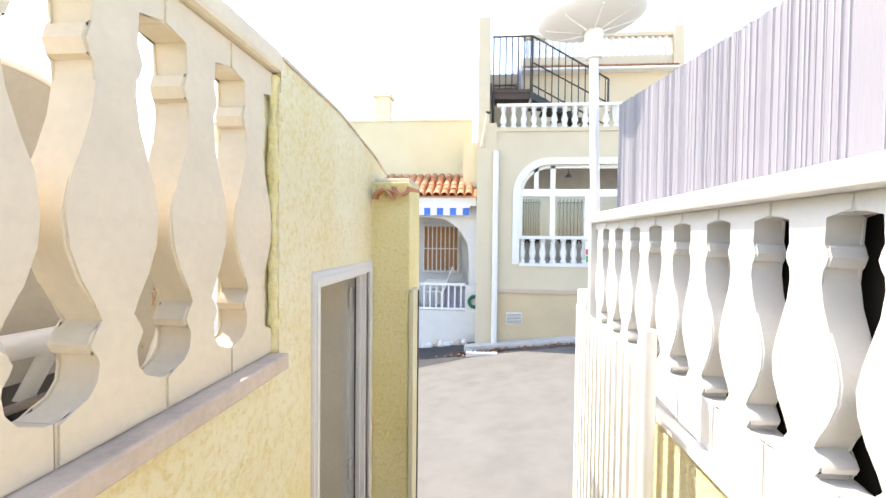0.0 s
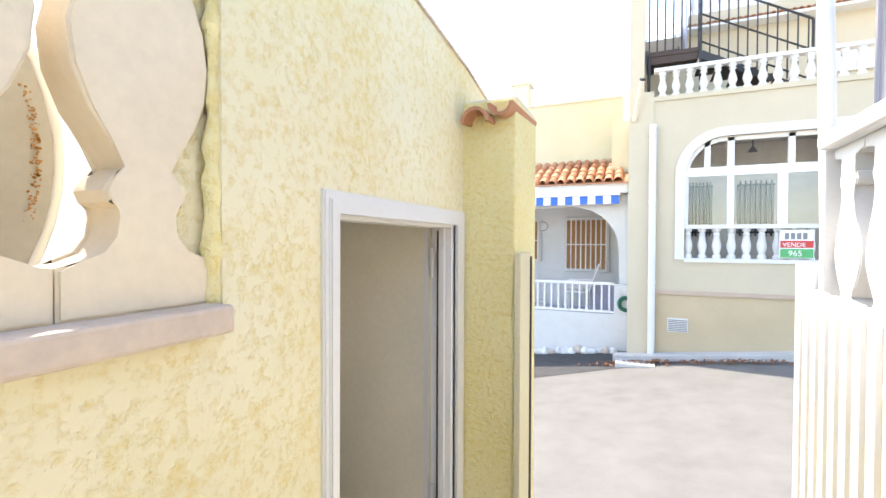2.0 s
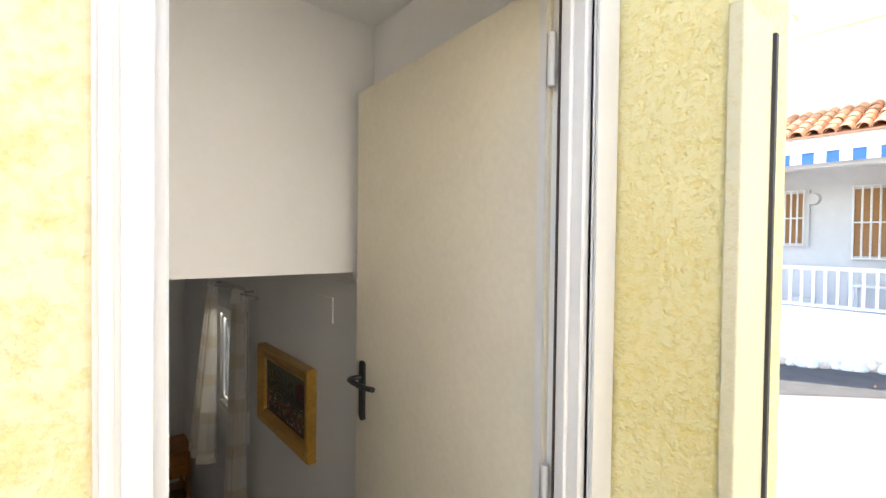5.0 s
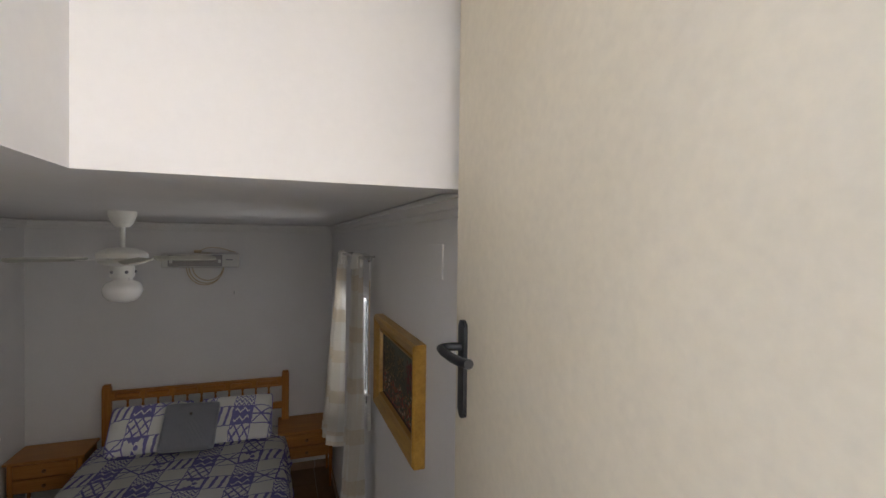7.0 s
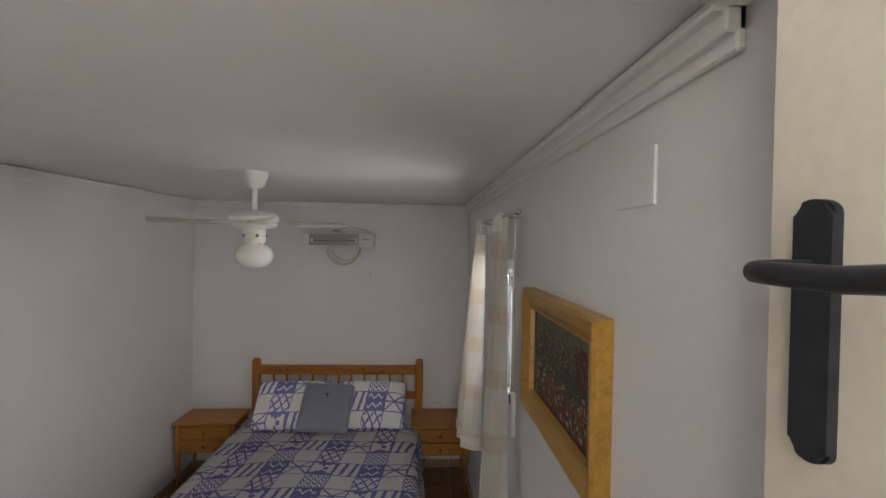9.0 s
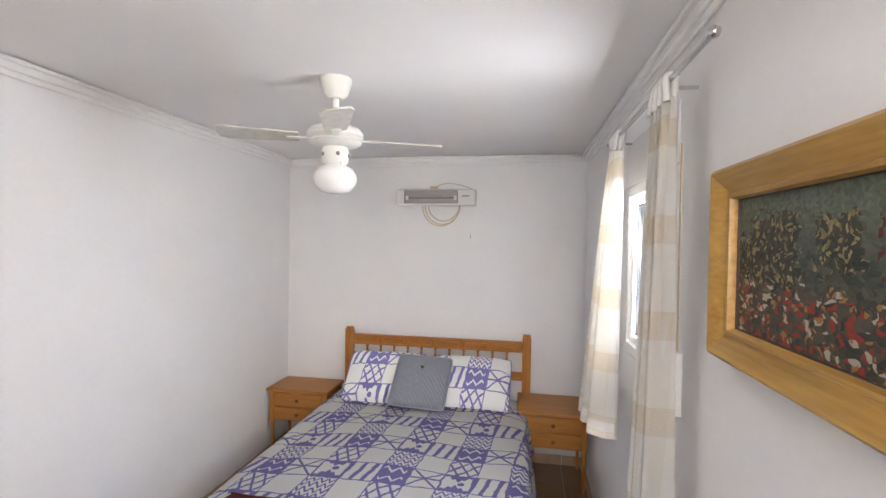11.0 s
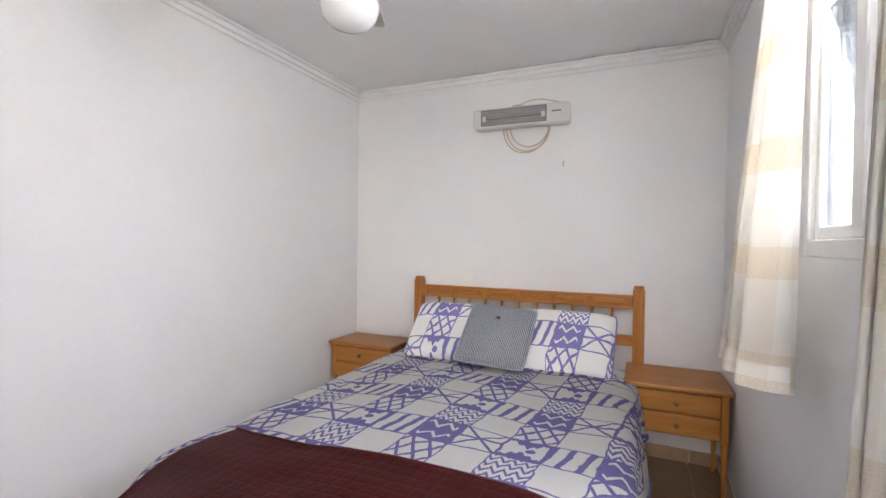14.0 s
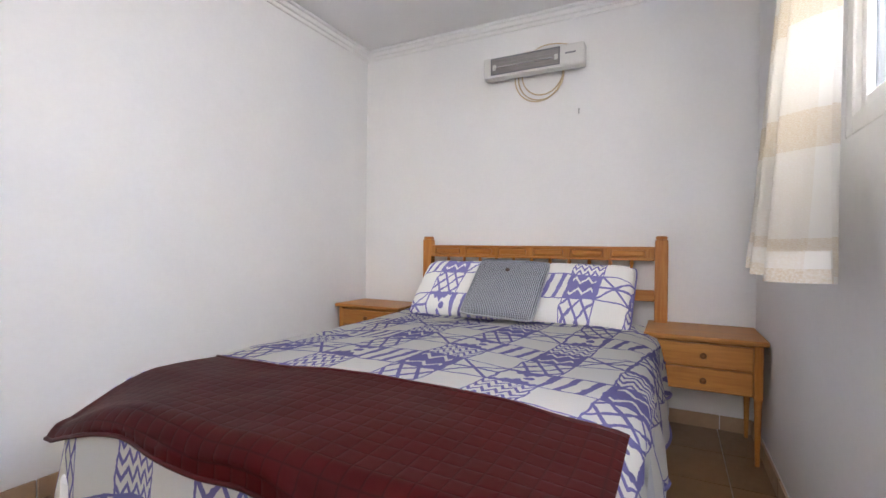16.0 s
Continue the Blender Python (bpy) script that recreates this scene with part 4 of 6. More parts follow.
# drainpipe, vents, meter covers
dp = thing("drainpipe", (0.25, FY - 0.08, 1.15), "white plastic drainpipe on the house corner", "drainpipe")
part("downpipe", rods([((0.25, FY - 0.08, 1.12), (0.25, FY - 0.08, 4.77), 0.052)], 14), WHITE, dp, smooth=40)
for z in (2.3, 3.55, 4.6):
    part("bracket", rods([((0.25, FY - 0.08, z), (0.25, FY - 0.08, z + 0.03), 0.06)], 14), WHITE, dp)
vent = thing("wall_vent", (0.62, FY, 1.55), "grey metal ventilation grille in the lower wall", "vent")
part("vent_frame", boxes((0.48, FY - 0.012, 1.55, 0.77, FY + 0.004, 1.765)), PLASTIC, vent)
for k in range(7):
    part("vent_slat", boxes((0.495, FY - 0.02, 1.565 + k * 0.027, 0.755, FY - 0.01, 1.577 + k * 0.027)), GREYINK, vent)
gut = thing("rain_spout", (0.05, FY - 0.2, 5.0), "slanting cream rain spout high on the wall", "rain spout")
part("spout", rods([((-0.02, FY - 0.05, 4.85), (0.09, FY - 0.28, 5.42), 0.035)], 10), CREAM, gut, smooth=40)
part("spout_mouth", rods([((0.088, FY - 0.276, 5.41), (0.094, FY - 0.29, 5.44), 0.045)], 10), BLACK, gut)

# iron stair on the balcony
stair = thing("iron_stair", (0.6, 9.2, 5.2), "black iron outdoor stair with timber treads on the balcony", "staircase")
SY0, SY1 = 8.75, 9.55
part("landing", boxes((0.17, SY0, 5.98, 0.93, SY1, 6.04), (0.2, SY0 + 0.02, 5.86, 0.9, SY0 + 0.06, 5.98)), BROWN, stair)
for k in range(6):
    xk, zk = 0.93 + k * 0.235, 5.86 - k * 0.125
    part("tread", boxes((xk, SY0, zk - 0.03, xk + 0.27, SY1, zk)), BROWN, stair)
part("stringer", slab(bmesh.new(), [(0.9, 6.0), (0.9, 5.86), (2.2, 5.18), (2.36, 5.18)], facing_street(SY0 - 0.02), 0.02), BLACK, stair)
for k in range(8):
    yk, zk = SY1 + k * 0.23, 6.04 + k * 0.16
    part("tread", boxes((0.2, yk, zk, 0.72, yk + 0.26, zk + 0.03)), BROWN, stair)
for x in (0.165, 0.73):
    part("stringer", slab(bmesh.new(), [(SY1, 5.98), (SY1, 6.12), (SY1 + 1.9, 7.4), (SY1 + 1.9, 7.2)], lambda u, v, w: Vector((x + w, u, v)), 0.02), BLACK, stair)
part("privacy_panel", slab(bmesh.new(), [(SY1 - 0.7, 6.1), (SY1 - 0.7, 7.3), (SY1 + 1.9, 8.3), (SY1 + 1.9, 7.3)], lambda u, v, w: Vector((0.11 + w, u, v)), 0.02), LILAC, stair, "lilac frosted side panel")
part("privacy_panel", slab(bmesh.new(), [(SY1, 6.2), (SY1, 7.45), (SY1 + 1.9, 8.5), (SY1 + 1.9, 7.4)], lambda u, v, w: Vector((0.78 + w, u, v)), 0.02), LILAC, stair, "lilac frosted side panel")
hr = []
for k in range(7):
    xk = 0.19 + k * 0.118
    hr.append(((xk, SY0, 6.04), (xk, SY0, 7.05), 0.012))
for k in range(12):
    xk = 0.93 + k * 0.125
    zk = 5.98 - (xk - 0.93) * 0.54
    hr.append(((xk, SY0, zk), (xk, SY0, zk + 1.02), 0.011))
for b in hr:
    part("railing_bar", rods([b], 6), BLACK, stair)
part("top_rail", rods([((0.17, SY0, 7.05), (0.93, SY0, 7.05), 0.018), ((0.93, SY0, 7.05), (2.36, SY0, 6.2), 0.018), ((0.93, SY0, 6.55), (2.36, SY0, 5.75), 0.015), ((0.93, SY0, 6.12), (2.3, SY0, 5.35), 0.015)], 8), BLACK, stair)
for b in (((2.36, SY0, 5.2), (2.36, SY0, 6.2), 0.02), ((0.93, SY0, 5.2), (0.93, SY0, 7.05), 0.018), ((0.19, SY0, 5.2), (0.19, SY0, 6.0), 0.025)):
    part("newel", rods([b], 8), BLACK, stair)
sign = thing("sale_sign", (2.01, FY - 0.03, 2.7), "small printed sale sign hung on the porch balusters", "sign")
part("board", boxes((1.90, FY - 0.045, 2.72, 2.30, FY - 0.035, 3.12)), WHITE_METAL, sign)
part("print_band", boxes((1.91, FY - 0.049, 2.87, 2.29, FY - 0.045, 2.97)), RED, sign, "red printed band")
part("print_band", boxes((1.91, FY - 0.049, 2.73, 2.29, FY - 0.045, 2.855)), GREEN, sign, "green printed band with a number")
for k in range(4):
    part("grey_bar", boxes((1.96 + k * 0.07, FY - 0.049, 2.99, 2.01 + k * 0.07, FY - 0.045, 3.08)), GREYINK, sign)


def lettering(text, at, size, material, parent):
    cu = bpy.data.curves.new("lettering", "FONT")
    cu.body, cu.size, cu.extrude = text, size, 0.001
    tmp = bpy.data.objects.new("tmp", cu)
    scene.collection.objects.link(tmp)
    me = bpy.data.meshes.new_from_object(tmp.evaluated_get(bpy.context.evaluated_depsgraph_get()))
    bpy.data.objects.remove(tmp)
    me.transform(Matrix.Translation(at) @ pose(0, 0, 0, 90))
    me.materials.clear()
    me.materials.append(material)
    ob = new("lettering", me)
    ob.parent = parent
    ob.matrix_parent_inverse = parent.matrix_basis.inverted()
    return ob


lettering("965", (2.0, FY - 0.051, 2.755), 0.11, WHITE_METAL, sign)
lettering("VENDE", (1.935, FY - 0.051, 2.885), 0.085, WHITE_METAL, sign)

# ---- the white house beside it ----
HY = 8.9
white_house = tagged(thing("house_white", (-1.5, HY, 1.0), "white house with an arched porch, tiled canopy and blue awning", "house"), kind="structure")
aw = bmesh.new()
PX0, PX1 = -3.6, -0.26
slab(aw, [(-6.0, 3.79), (-6.0, 1.0), (PX0, 1.0), (PX0, 2.75)] + arch_top(PX0, PX1, 3.58, 0.8)[0:] + [(PX1, 1.0), (-0.10, 1.0), (-0.10, 3.79)], facing_street(HY + 0.25), 0.2)
part("porch_front", aw, WHITE, white_house, "white arched porch front")
part("porch_parapet", boxes((-6.0, HY, 0.3, 0.06, HY + 0.12, 1.68), (-0.32, HY + 0.01, 1.68, 0.06, HY + 0.25, 2.2), bevel=0.006), WHITE, white_house, "low white porch wall")
part("porch_floor", boxes((-6.0, HY + 0.12, 1.2, -0.1, 11.2, 1.5)), LILAC, white_house, "pale tiled porch floor")
part("back_wall", boxes((-6.0, 11.0, 1.4, -0.1, 11.2, 4.6)), WHITE, white_house)
part("porch_ceiling", boxes((-6.0, HY + 0.46, 3.80, -0.1, 11.0, 3.86)), WHITE, white_house)
part("fascia", boxes((-6.0, HY + 0.10, 3.80, -0.12, HY + 0.30, 3.97)), WHITE, white_house, "white fascia above the awning")
part("upper_wall", boxes((-7.0, 10.3, 4.0, -0.25, 10.5, 5.84), (-0.42, 9.6, 4.0, -0.10, 10.3, 5.2)), YELLOW_B, white_house, "pale yellow upper wall")
part("upper_coping", boxes((-7.0, 10.27, 5.84, -0.25, 10.53, 5.88)), CREAM, white_house)
part("chimney", boxes((-2.95, 12.0, 5.5, -2.55, 12.4, 7.0), (-3.0, 11.95, 6.95, -2.5, 12.45, 7.05)), CREAM, white_house)
rt = bmesh.new()
random.seed(8)
for k in range(30):
    for j in range(5):
        roman_tile(rt, (-0.27 - k * 0.165 + random.uniform(-0.01, 0.01), HY + 0.05 + j * 0.27, 4.0 + j * 0.115 + random.uniform(-0.006, 0.006)), (0, 1, 0.40), 0.33, 0.078, 0.066)
tagged(part("roof_tiles", rt, ROOF_TILE, white_house, "rows of weathered clay roof tiles", 50), kind="stuff")
rb = bmesh.new()
slab(rb, [(HY + 0.05, 3.965), (HY + 0.05, 3.99), (10.3, 4.51), (10.3, 4.43)], lambda u, v, w: Vector((-6.0 + w, u, v)), 5.88)
part("roof_bed", rb, ROOF_TILE, white_house)
for x0, x1, z0, z1, lab in ((-1.42, -0.58, 2.35, 3.42, "porch window"), (-2.75, -2.05, 2.55, 3.4, "small porch window")):
    wd = part("window", boxes((x0, 10.96, z0, x1, 11.0, z1)), CURTAIN_BROWN, white_house, "window with brown curtain")
    part("window_frame", boxes((x0 - 0.06, 10.93, z0 - 0.06, x0, 10.99, z1 + 0.06), (x1, 10.93, z0 - 0.06, x1 + 0.06, 10.99, z1 + 0.06), (x0, 10.93, z0 - 0.06, x1, 10.99, z0), (x0, 10.93, z1, x1, 10.99, z1 + 0.06)), WHITE, wd)
    gb = bmesh.new()
    for k in range(9):
        xk = x0 + k * (x1 - x0) / 8
        rod(gb, (xk, 10.86, z0 - 0.05), (xk, 10.86, z1 + 0.05), 0.014, seg=6)
    for z in (z0 - 0.04, (z0 + z1) / 2, z1 + 0.04):
        rod(gb, (x0, 10.86, z), (x1, 10.86, z), 0.014, seg=6)
    part("window_bars", gb, WHITE_METAL, wd)
wl = thing("wall_lamp", (-1.95, 10.95, 3.25), "round porch wall lamp", "wall lamp")
part("lamp_body", rods([((-1.95, 11.0, 3.3), (-1.95, 10.92, 3.3), 0.11, 0.09)], 16), PLASTIC, wl, smooth=40)
fence = thing("porch_fence", (-1.4, HY + 0.06, 1.68), "white metal railing on the low porch wall", "fence")
part("rail", boxes((-5.0, HY + 0.03, 2.19, -0.32, HY + 0.07, 2.235), (-5.0, HY + 0.03, 1.70, -0.32, HY + 0.07, 1.735)), WHITE_METAL, fence)
for k in range(38):
    xk = -0.42 - k * 0.125
    part("railing_bar", boxes((xk, HY + 0.035, 1.735, xk + 0.03, HY + 0.065, 2.19)), WHITE_METAL, fence)
awning = thing("awning", (-1.5, HY + 0.1, 3.9), "rolled awning with a blue and white striped valance", "awning")
part("cassette", boxes((-5.0, HY + 0.0, 3.755, -0.24, HY + 0.099, 3.82), bevel=0.01), WHITE_METAL, awning)
for k in range(36):
    x1 = -0.26 - k * 0.13
    part("valance_strip", boxes((x1 - 0.129, HY + 0.03, 3.61, x1, HY + 0.042, 3.765)), BLUE if k % 2 == 0 else SHEET, awning)
chair = thing("garden_chair", (-1.0, 10.2, 1.5), "white plastic garden chair on the porch", "chair")
part("seat", boxes((-1.3, 9.9, 1.92, -0.85, 10.35, 1.96), bevel=0.01), WHITE_METAL, chair)
part("backrest", slab(bmesh.new(), [(9.95, 1.96), (10.35, 1.96), (10.32, 2.5), (9.98, 2.5)], lambda u, v, w: Vector((-0.86 + w + (v - 1.96) * 0.35, u, v)), 0.03), WHITE_METAL, chair)
for x, y in ((-1.27, 9.93), (-0.89, 9.93), (-1.27, 10.3), (-0.89, 10.3)):
    part("leg", rods([((x, y, 1.5), (x, y, 1.93), 0.018)], 8), WHITE_METAL, chair)
for y in (9.92, 10.33):
    part("armrest", boxes((-1.28, y - 0.02, 2.14, -0.78, y + 0.03, 2.17), bevel=0.006), WHITE_METAL, chair)
bench = thing("porch_box", (-0.55, 10.3, 1.5), "grey covered storage box on the porch", "storage box")
part("box_body", boxes((-0.85, 10.3, 1.5, -0.2, 10.85, 2.05), bevel=0.03), LILAC, bench)
pot = lone("flower_pot", lathe(bmesh.new(), [(0.09, 0), (0.13, 0.22), (0.14, 0.24), (0.12, 0.25), (0.02, 0.24)], (-1.75, 9.6, 1.5), 14), PLASTIC, "grey flower pot on the porch floor", "flower pot", smooth=40)
hose = thing("hose_reel", (-0.12, HY - 0.03, 1.78), "coiled green garden hose hung on the porch wall", "garden hose")
for k in range(4):
    r = 0.13 - k * 0.016
    part("hose_coil", pipe(bmesh.new(), [(-0.13 + r * math.cos(a), HY - 0.03 - 0.012 * (k % 2), 1.88 + r * math.sin(a)) for a in (2 * math.pi * j / 20 for j in range(21))], 0.013, 6), HOSE, hose, smooth=60)
part("hose_tail", pipe(bmesh.new(), [(-0.1, HY - 0.03, 2.0), (-0.06, HY - 0.03, 2.2), (-0.05, HY - 0.02, 2.42)], 0.012, 6), HOSE, hose)
meter = lone("meter_cover", boxes((-0.25, HY - 0.02, 1.2, 0.14, HY, 1.46), bevel=0.006), PLASTIC, "grey meter cupboard door in the low wall", "meter cover")

# rough stones along the white wall, kerb, leaves swept against it
random.seed(11)
for k in range(26):
    x = -3.2 + k * 0.115
    sm = bmesh.new()
    bmesh.ops.create_icosphere(sm, subdivisions=2, radius=1)
    for v in sm.verts:
        v.co *= 1 + 0.35 * noise.noise(v.co * 1.4 + Vector((k * 3.1, 0, 0)))
    sm.transform(Matrix.Translation((x, HY - 0.12 + random.uniform(-0.04, 0.04), street_z(x) + 0.03)) @ Matrix.Diagonal((random.uniform(0.06, 0.1), random.uniform(0.05, 0.09), random.uniform(0.05, 0.11), 1)))
    lone("stone", sm, STONE if k % 4 == 0 else WHITE, "rough whitewashed stone at the foot of the wall", "stone", "stones along the wall")
kb = bmesh.new()
slab(kb, [(-0.3, street_z(-0.3) - 0.1), (6.0, street_z(6) - 0.1), (6.0, street_z(6) + 0.09), (-0.3, street_z(-0.3) + 0.09)], lambda u, v, w: Vector((u, FY - 0.26 + w, v)), 0.27)
setting("pavement", kb, PAVE, "narrow raised concrete kerb below the house")
lf = bmesh.new()
for k in range(520):
    c = random.choice(((0.0, 0.5), (0.0, 0.5), (1.0, 0.5), (1.6, 0.6)))
    x = random.gauss(c[0], c[1] * 0.55)
    y = FY - 0.34 - abs(random.gauss(0, 0.07)) - max(0, 0.3 - x) * 0.15
    s = random.uniform(0.015, 0.04)
    m = Matrix.Translation((x, y, street_z(x) + 0.012 + random.random() * 0.05)) @ Euler((random.uniform(-0.7, 0.7), random.uniform(-0.7, 0.7), random.uniform(0, 6.3))).to_matrix().to_4x4()
    lf.faces.new([lf.verts.new(m @ Vector(p)) for p in ((-s, 0, 0), (0, -s * 0.5, 0.004), (s, 0, 0), (0, s * 0.5, 0.006))])
tagged(setting("leaf_litter", lf, LEAVES, "dry brown leaves swept against the kerb"), kind="stuff")
mh = thing("drain_cover", (0.1, 7.9, 1.1), "concrete drain cover by the kerb", "drain cover")
dc = boxes((-0.25, 7.78, street_z(0) - 0.05, 0.3, 8.05, street_z(0) + 0.05), bevel=0.01)
part("cover", dc, PAVE, mh)
for k in range(5):
    part("slot", boxes((-0.15 + k * 0.08, 7.83, street_z(0) + 0.05, -0.11 + k * 0.08, 8.0, street_z(0) + 0.054)), GREYINK, mh)

# things standing on the terrace behind the balustrade
dish = thing("satellite_dish", (-0.95, 0.585, 2.66), "weathered white satellite dish with a rust-stained rim", "satellite dish")
DT = Matrix.Translation((-0.80, 0.585, 3.07)) @ pose(0, 0, 0, 0, 90, 0)
db = lathe(bmesh.new(), [(0.0, -0.075), (0.12, -0.070), (0.24, -0.048), (0.34, -0.016), (0.375, 0.0), (0.392, 0.002), (0.394, -0.010), (0.37, -0.014), (0.24, -0.062), (0.12, -0.084), (0.0, -0.089)], (0, 0, 0), 48)
db.transform(DT)
part("reflector", db, DISH, dish, "greyed white reflector", 50)
rim = bmesh.new()
pipe(rim, [DT @ Vector((0.392 * math.cos(2 * math.pi * k / 48), 0.392 * math.sin(2 * math.pi * k / 48), 0.0)) for k in range(49)], 0.008, 8)
part("rim", rim, WHITE_METAL, dish, smooth=60)
rust = bmesh.new()
for k in range(140):
    a = radians(random.gauss(0, 9))
    c = DT @ Vector((-(0.366 + random.gauss(0, 0.004)) * math.sin(a), (0.366 + random.gauss(0, 0.004)) * math.cos(a), -0.003))
    rod(rust, c, c + Vector((0.0015, 0, 0)), random.uniform(0.0008, 0.0022), seg=6)
tagged(part("rust_stain", rust, RUST, dish, "orange rust flecks on the rim"), kind="stuff")
part("feed_arm", rods([((-0.86, 0.585, 2.72), (-0.70, 0.58, 2.985), 0.014)], 10), WHITE_METAL, dish, smooth=40)
part("feed_horn", rods([((-0.72, 0.50, 2.985), (-0.70, 0.63, 2.985), 0.022)], 12), WHITE_METAL, dish, smooth=40)
part("mast", rods([((-0.92, 0.585, 2.66), (-0.92, 0.585, 3.1), 0.022)], 12), STEEL, dish, smooth=40)
grill = thing("table_grill", (-0.95, 0.62, 2.66), "black glossy table grill with chrome rim", "grill")
part("tray", boxes((-1.15, 0.30, 2.78, -0.74, 0.80, 2.88), bevel=0.012), BLACK, grill)
part("chrome_rim", boxes((-0.742, 0.30, 2.872, -0.734, 0.80, 2.886), (-1.15, 0.795, 2.872, -0.742, 0.803, 2.886)), STEEL, grill)
for x, y in ((-1.1, 0.34), (-0.78, 0.34), (-1.1, 0.76), (-0.78, 0.76)):
    part("foot", rods([((x, y, 2.66), (x, y, 2.79), 0.012)], 8), BLACK, grill)
setting("terrace_back_wall", boxes((-5.4, -4.2, 2.4, XI, -4.0, 4.2), (-5.4, 2.20, 3.6, -0.66, 2.40, 3.62)), YELLOW_B, "pale yellow wall closing the terrace")

# ---- bedroom: window, curtains, picture ----
wnd = tagged(thing("window_1", (WX0, YN, WZ0), "white framed window with a shutter box above and bars outside", "window"), kind="structure")
part("shutter_box", boxes((WX0, YN - 0.006, 2.0, WX1, YN + 0.10, WZ1), bevel=0.004), GLOSS_WHITE, wnd, "white shutter box")
FR = bmesh.new()
for x0, x1, z0, z1 in ((WX0, WX0 + 0.05, WZ0, 2.0), (WX1 - 0.05, WX1, WZ0, 2.0), (WX0 + 0.05, WX1 - 0.05, WZ0, WZ0 + 0.05), (WX0 + 0.05, WX1 - 0.05, 1.95, 2.0), ((WX0 + WX1) / 2 - 0.03, (WX0 + WX1) / 2 + 0.03, WZ0 + 0.05, 1.95)):
    box(FR, x0, YN + 0.0, z0, x1, YN + 0.055, z1, 0.004, 1)
wf = part("window_frame", FR, WHITE_METAL, wnd, "white aluminium frame")
sash = bmesh.new()
for x0, x1 in ((WX0 + 0.05, (WX0 + WX1) / 2 - 0.03), ((WX0 + WX1) / 2 + 0.03, WX1 - 0.05)):
    for a0, a1, z0, z1 in ((x0, x0 + 0.035, WZ0 + 0.05, 1.95), (x1 - 0.035, x1, WZ0 + 0.05, 1.95), (x0 + 0.035, x1 - 0.035, WZ0 + 0.05, WZ0 + 0.085), (x0 + 0.035, x1 - 0.035, 1.915, 1.95)):
        box(sash, a0, YN + 0.015, z0, a1, YN + 0.05, z1, 0.003, 1)
part("sash", sash, WHITE_METAL, wnd)
for x0, x1 in ((WX0 + 0.085, (WX0 + WX1) / 2 - 0.065), ((WX0 + WX1) / 2 + 0.065, WX1 - 0.085)):
    pn = part("pane", boxes((x0, YN + 0.03, WZ0 + 0.085, x1, YN + 0.034, 1.915)), WINDOW_GLASS, wnd)
    pn.visible_shadow = False
for k in range(8):
    xk = WX0 + 0.05 + k * (WX1 - WX0 - 0.1) / 7
    part("window_bar", rods([((xk, 2.235, WZ0), (xk, 2.235, WZ1), 0.009)], 8), WHITE_METAL, wnd)
part("window_sill", boxes((WX0, YN + 0.055, WZ0 - 0.004, WX1, 2.55, WZ0 + 0.012)), STONE, wnd)
strap = thing("shutter_strap", (-3.09, YN, 1.2), "white shutter strap box on the wall", "strap box")
part("strap_box", boxes((-3.11, YN - 0.022, 1.20, -3.070, YN, 1.40), bevel=0.005), PLASTIC, strap)
part("strap_slot", boxes((-3.103, YN - 0.026, 1.352, -3.082, YN - 0.021, 1.392), bevel=0.002), BLACK, strap, "dark metal strap slot")
part("strap", boxes((-3.098, YN - 0.012, 1.40, -3.086, YN - 0.009, 2.05)), CORD, strap)
sw = lone("cover_plate", boxes((-2.05, YN - 0.006, 2.156, -1.89, YN, 2.268), bevel=0.002), ROOM_WHITE, "white blank cover plate high on the wall", "cover plate")

crod = thing("curtain_rod", (-3.1, 2.06, 2.19), "thin grey metal curtain rod on brackets", "curtain rod")
part("rod", rods([((-3.78, 2.06, 2.19), (-2.64, 2.06, 2.19), 0.008)], 10), STEEL, crod, smooth=40)
for x in (-3.78, -2.64):
    kn = bmesh.new()
    bmesh.ops.create_uvsphere(kn, u_segments=12, v_segments=8, radius=0.014)
    kn.transform(Matrix.Translation((x, 2.06, 2.19)))
    part("finial", kn, STEEL, crod, smooth=60)
for x in (-3.76, -3.0):
    part("bracket", rods([((x, 2.06, 2.19), (x, YN, 2.19), 0.006)], 8), STEEL, crod)


